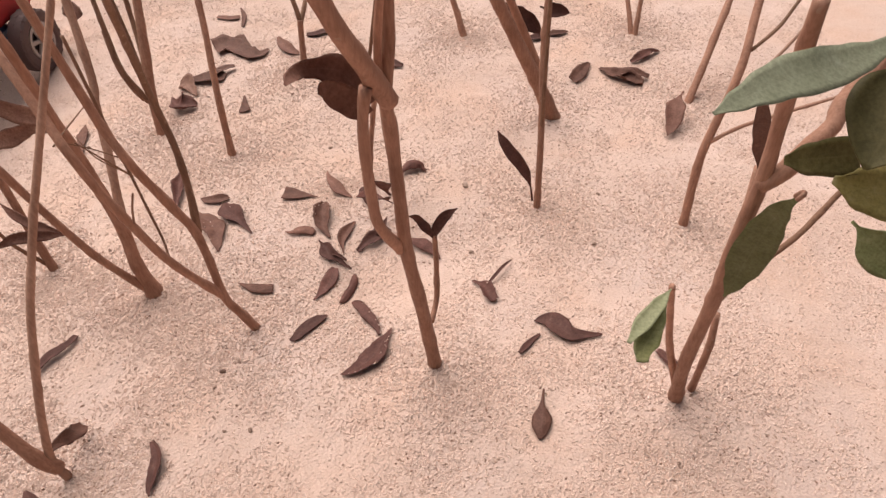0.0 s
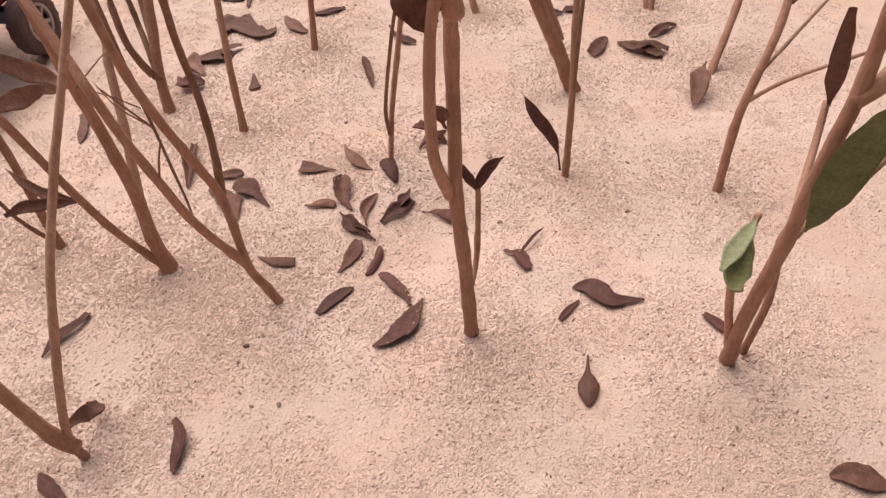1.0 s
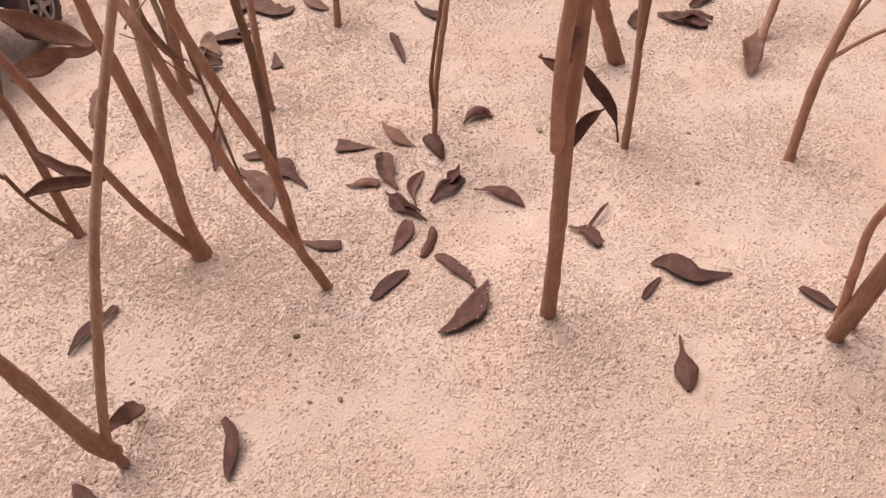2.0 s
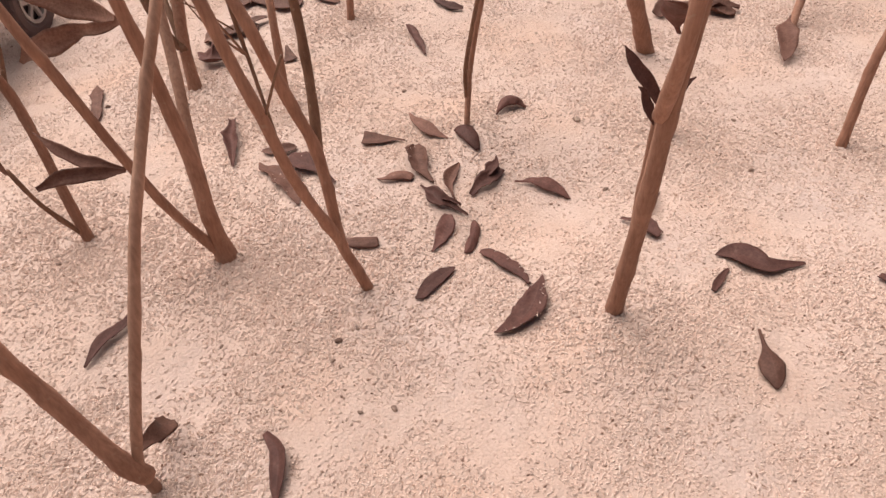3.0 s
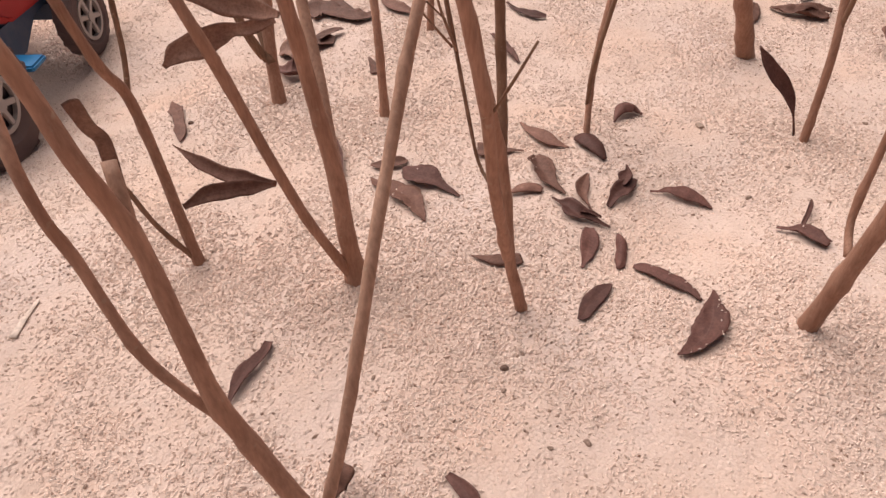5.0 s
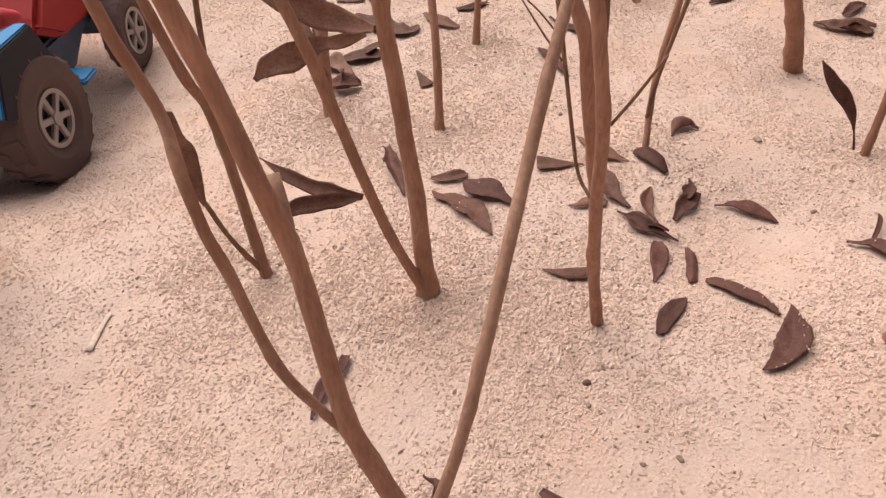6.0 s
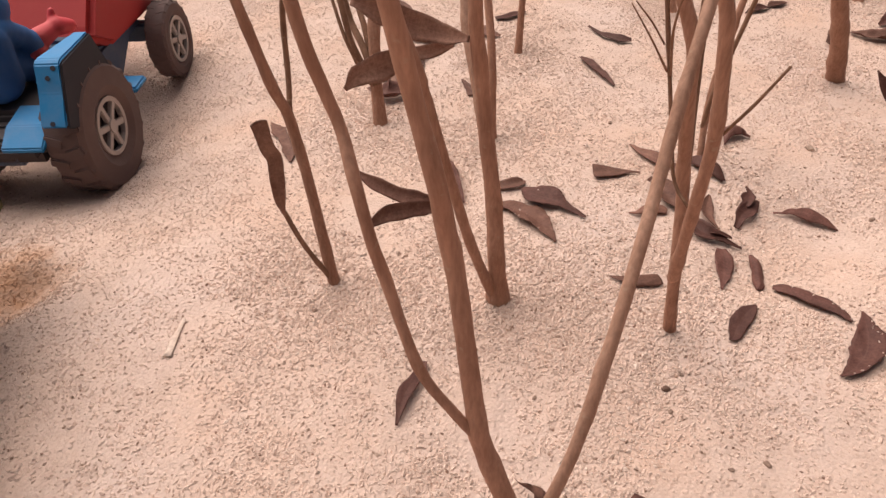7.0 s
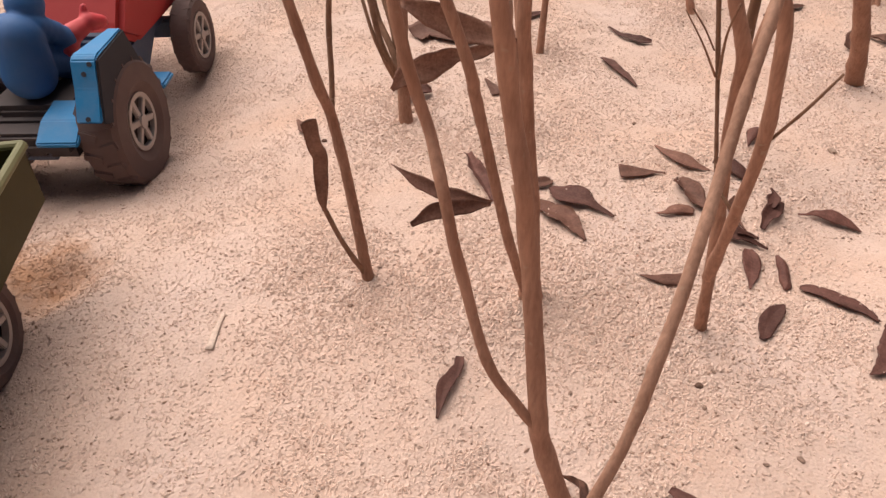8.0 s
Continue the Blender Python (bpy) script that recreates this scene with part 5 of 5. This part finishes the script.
def tractor():
    t = new("toy_tractor")
    tagged(t, "blue and red plastic toy tractor standing on the sand", "toy tractor")
    t.matrix_world = pose(-0.4608, 0.4322, -0.0223, 0, 0, -6.6) @ Matrix.Scale(1.07, 4)
    R, W, TR = 0.037, 0.023, 0.0425
    wheel(t, TR, 0.0, R - 0.003, R, W, 0.0168, 1)
    wheel(t, -TR, 0.0, R - 0.003, R, W, 0.0168, -1)
    FR, FY, FT = 0.0275, 0.1395, 0.0382
    wheel(t, FT, FY, FR - 0.002, FR, 0.0155, 0.0165, 1, 0.4)
    wheel(t, -FT, FY, FR - 0.002, FR, 0.0155, 0.0165, -1, 0.4)
    part("axle", rod_bm((-TR, 0, R - 0.003), (TR, 0, R - 0.003), 0.004), DARK, t)
    part("front_axle", box_bm(-FT, FY - 0.005, FR - 0.002, FT, FY + 0.005, FR + 0.0115, 0.0015), NAVY, t)
    part("axle_pivot", box_bm(-0.010, FY - 0.006, FR + 0.008, 0.010, FY + 0.006, 0.049, 0.001), NAVY, t)
    part("chassis", box_bm(-0.014, -0.03, 0.026, 0.014, 0.098, 0.044, 0.003), NAVY, t)
    # fenders: a bent plate over each rear wheel, with a black arch panel along its outer edge
    prof = [(-0.0390, 0.0555), (-0.0290, 0.0700), (-0.0228, 0.0825), (-0.0195, 0.0842), (0.0135, 0.0842), (0.0135, 0.0818), (-0.0185, 0.0818), (-0.0205, 0.0808), (-0.0268, 0.0692), (-0.0367, 0.0550)]
    arch = [(-0.0385, 0.0550), (-0.0225, 0.0830), (0.0130, 0.0840), (0.0185, 0.0690), (0.0262, 0.0495), (0.0200, 0.0460), (0.0120, 0.0570), (0.0, 0.0615), (-0.0180, 0.0560), (-0.0300, 0.0500)]
    for s in (1, -1):
        plate = prism_bm(prof, s * 0.0380, s * 0.0515)
        for v in plate.verts:
            if v.co.y > 0.0 and abs(v.co.x) < 0.043:
                v.co.x = s * 0.0445
        fen = part("fender", plate, BLUE, t, "blue bent fender plate with screw holes")
        part("fender_arch", prism_bm(arch, s * 0.0510, s * 0.0525), INK, t, "bluish-black fender arch panel")
        for xx, yy, zz in ((0.0445, -0.0378, 0.0574), (0.0445, -0.0258, 0.0765), (0.0480, -0.0236, 0.0808)):
            n = Vector((0, -0.857, 0.514))
            q = Vector((s * xx, yy, zz))
            part("screw", rod_bm(q - n * 0.001, q + n * 0.0003, 0.0013), INK, fen)
        part("footstep", box_bm(s * 0.024, 0.046, 0.030, s * 0.049, 0.064, 0.034, 0.0012), BLUE, t)
    part("rear_plate", prism_bm([(-0.040, 0.0415), (-0.040, 0.0445), (-0.028, 0.0515), (-0.010, 0.0540), (-0.010, 0.0480), (-0.030, 0.0450)], 0.0120, 0.0345), BLUE, t, "flat blue rear footplate")
    part("gearbox", box_bm(-0.020, -0.020, 0.030, 0.020, 0.050, 0.050, 0.004), DARK, t)
    # the driver's red sleeve and hand, thumb up, built with the tractor
    sleeve = bmesh.new()
    for a, b, r in (((0.0140, 0.020, 0.0705), (0.0158, 0.026, 0.0758), 0.0062), ((0.0158, 0.026, 0.0758), (0.0222, 0.036, 0.0787), 0.0062),
                    ((0.0222, 0.036, 0.0787), (0.0262, 0.042, 0.0765), 0.0056), ((0.0198, 0.037, 0.0805), (0.0212, 0.038, 0.0866), 0.0028)):
        for k in range(13):
            bmesh.ops.create_icosphere(sleeve, subdivisions=2, radius=r * (1 - 0.025 * k), matrix=Matrix.Translation(Vector(a).lerp(Vector(b), k / 12)))
    hand = part("control_grip", sleeve, PINK, t, "moulded pinkish-red sleeve and hand of the driver")
    melt = hand.modifiers.new("melt", "REMESH")
    melt.mode, melt.voxel_size, melt.use_smooth_shade = "VOXEL", 0.001, True
    part("seat", box_bm(-0.028, -0.020, 0.040, 0.028, 0.034, 0.053, 0.006), DARK, t)
    # added block, wide and dark, to deepen the shade on the sand below
    part("rear_housing", box_bm(-0.032, -0.036, 0.030, 0.032, 0.045, 0.0455, 0.006), DARK, t, "dark block added round the rear axle to shade the sand")
    hood = [(0.052, 0.062), (0.055, 0.066), (0.086, 0.096), (0.160, 0.080), (0.174, 0.062), (0.174, 0.045), (0.078, 0.0475)]
    part("hood", prism_bm(hood, -0.031, 0.0295, 0.004), RED, t, "glossy red hood")
    part("dashboard", prism_bm([(0.050, 0.045), (0.050, 0.062), (0.055, 0.066), (0.066, 0.045)], -0.020, 0.020, 0.002), NAVY, t)
    part("side_frame", prism_bm([(0.050, 0.028), (0.050, 0.050), (0.130, 0.049), (0.134, 0.040), (0.111, 0.0385), (0.094, 0.0285), (0.086, 0.0235), (0.060, 0.0235)], -0.0235, 0.0235, 0.002), NAVY, t, "dark blue side frame")
    part("tow_hitch", rod_bm((0, -0.015, 0.036), (0, -0.062, 0.036), 0.0032), STEEL, t, "dull metal tow hitch")
    part("hitch_bracket", box_bm(-0.012, -0.034, 0.032, 0.012, -0.024, 0.046, 0.002), DARK, t, "dark hitch bracket")


def blob(name, mat, balls, at, turn, label, category):
    """A moulded figure as one plain mesh: rounded limbs melted together."""
    bm = bmesh.new()
    for a, b, r0, r1 in balls:
        a, b = Vector(a), Vector(b)
        steps = max(2, int((b - a).length / 0.003))
        for i in range(steps + 1):
            s = i / steps
            bmesh.ops.create_icosphere(bm, subdivisions=3, radius=r0 + (r1 - r0) * s, matrix=Matrix.Translation(a.lerp(b, s)))
    me = bpy.data.meshes.new(name)
    bm.to_mesh(me)
    bm.free()
    me.materials.append(mat)
    ob = new(name, me)
    mod = ob.modifiers.new("melt", "REMESH")
    mod.mode, mod.voxel_size, mod.use_smooth_shade = "VOXEL", 0.0011, True
    ob.matrix_world = pose(*at, 0, 0, turn) @ Matrix.Scale(1.17, 4)
    return tagged(ob, label, category)


def trailer():
    t = new("toy_trailer")
    tagged(t, "olive green plastic toy trailer behind the tractor", "toy trailer")
    t.matrix_world = pose(-0.4496, 0.2312, -0.001, 0, 0, 3.0)
    wheel(t, 0.0195, 0.015, 0.0225, 0.0248, 0.018, 0.0150, 1)
    wheel(t, -0.0195, 0.015, 0.0225, 0.0248, 0.018, 0.0150, -1)
    part("axle", rod_bm((-0.02, 0.015, 0.0225), (0.02, 0.015, 0.0225), 0.003), DARK, t)
    # open tub: four sloped walls and a floor
    def wall(pts, inward):
        bm = bmesh.new()
        a = [bm.verts.new(p) for p in pts]
        b = [bm.verts.new(Vector(p) + Vector(inward)) for p in pts]
        bm.faces.new(a)
        bm.faces.new(b[::-1])
        for i in range(4):
            bm.faces.new((a[i], b[i], b[(i + 1) % 4], a[(i + 1) % 4]))
        bmesh.ops.recalc_face_normals(bm, faces=bm.faces[:])
        bmesh.ops.bevel(bm, geom=bm.edges[:], offset=0.0006, segments=2, affect="EDGES")
        return bm
    xb, xt, yb0, yb1, yt0, yt1, zb, zt = 0.036, 0.040, -0.0835, 0.0835, -0.080, 0.080, 0.038, 0.070
    for s in (1, -1):
        part("side_panel", wall([(s * xb, yb0, zb), (s * xb, yb1, zb), (s * xt, yt1, zt), (s * xt, yt0, zt)], (-s * 0.0025, 0, 0)), OLIVE, t)
    part("end_panel", wall([(-xb, yb1, zb), (xb, yb1, zb), (xt, yt1, zt), (-xt, yt1, zt)], (0, -0.0025, 0)), OLIVE, t)
    part("end_panel", wall([(-xb, yb0, zb), (xb, yb0, zb), (xt, yt0, zt), (-xt, yt0, zt)], (0, 0.0025, 0)), OLIVE, t)
    part("bed", box_bm(-xb, yb0, zb + 0.008, xb, yb1, zb + 0.012, 0.0005), OLIVE, t)
    for a, b in (((-xt, yt1), (xt, yt1)), ((xt, yt1), (xt, yt0)), ((xt, yt0), (-xt, yt0)), ((-xt, yt0), (-xt, yt1))):
        part("rim_bead", rod_bm((*a, zt), (*b, zt), 0.0022, 10), PALE_OLIVE, t, "pale olive rounded rim")
    part("drawbar", rod_bm((0, 0.06, 0.043), (-0.010, 0.142, 0.020), 0.003), STEEL, t)


tractor()
trailer()
blob("toy_driver", DOLL_BLUE, [((0.0045, 0.012, 0.0930), (0.0045, 0.013, 0.0945), 0.0088, 0.0088), ((0.003, 0.000, 0.0820), (0.001, -0.002, 0.0640), 0.0112, 0.0125),
                          ((0.0075, 0.007, 0.0845), (0.0103, 0.016, 0.0776), 0.0066, 0.0060), ((0.0103, 0.016, 0.0776), (0.0118, 0.022, 0.0705), 0.0060, 0.0058),
                          ((-0.0074, 0.010, 0.0840), (-0.0120, 0.032, 0.0780), 0.0060, 0.0050), ((0.0020, 0.003, 0.0680), (0.0085, 0.021, 0.0600), 0.0090, 0.0078),
                          ((0.0085, 0.021, 0.0600), (0.0060, 0.026, 0.0460), 0.0075, 0.0062), ((-0.0100, 0.004, 0.0660), (-0.0120, 0.030, 0.0600), 0.0085, 0.0070),
                          ((-0.0120, 0.030, 0.0600), (-0.0130, 0.038, 0.0460), 0.0070, 0.0060), ((0.0110, 0.019, 0.0735), (0.0113, 0.021, 0.0715), 0.0068, 0.0068)],
     (-0.4608, 0.4310, -0.0265), -6.6, "blue moulded plastic driver doll seated on the tractor", "doll")


sand_grains()
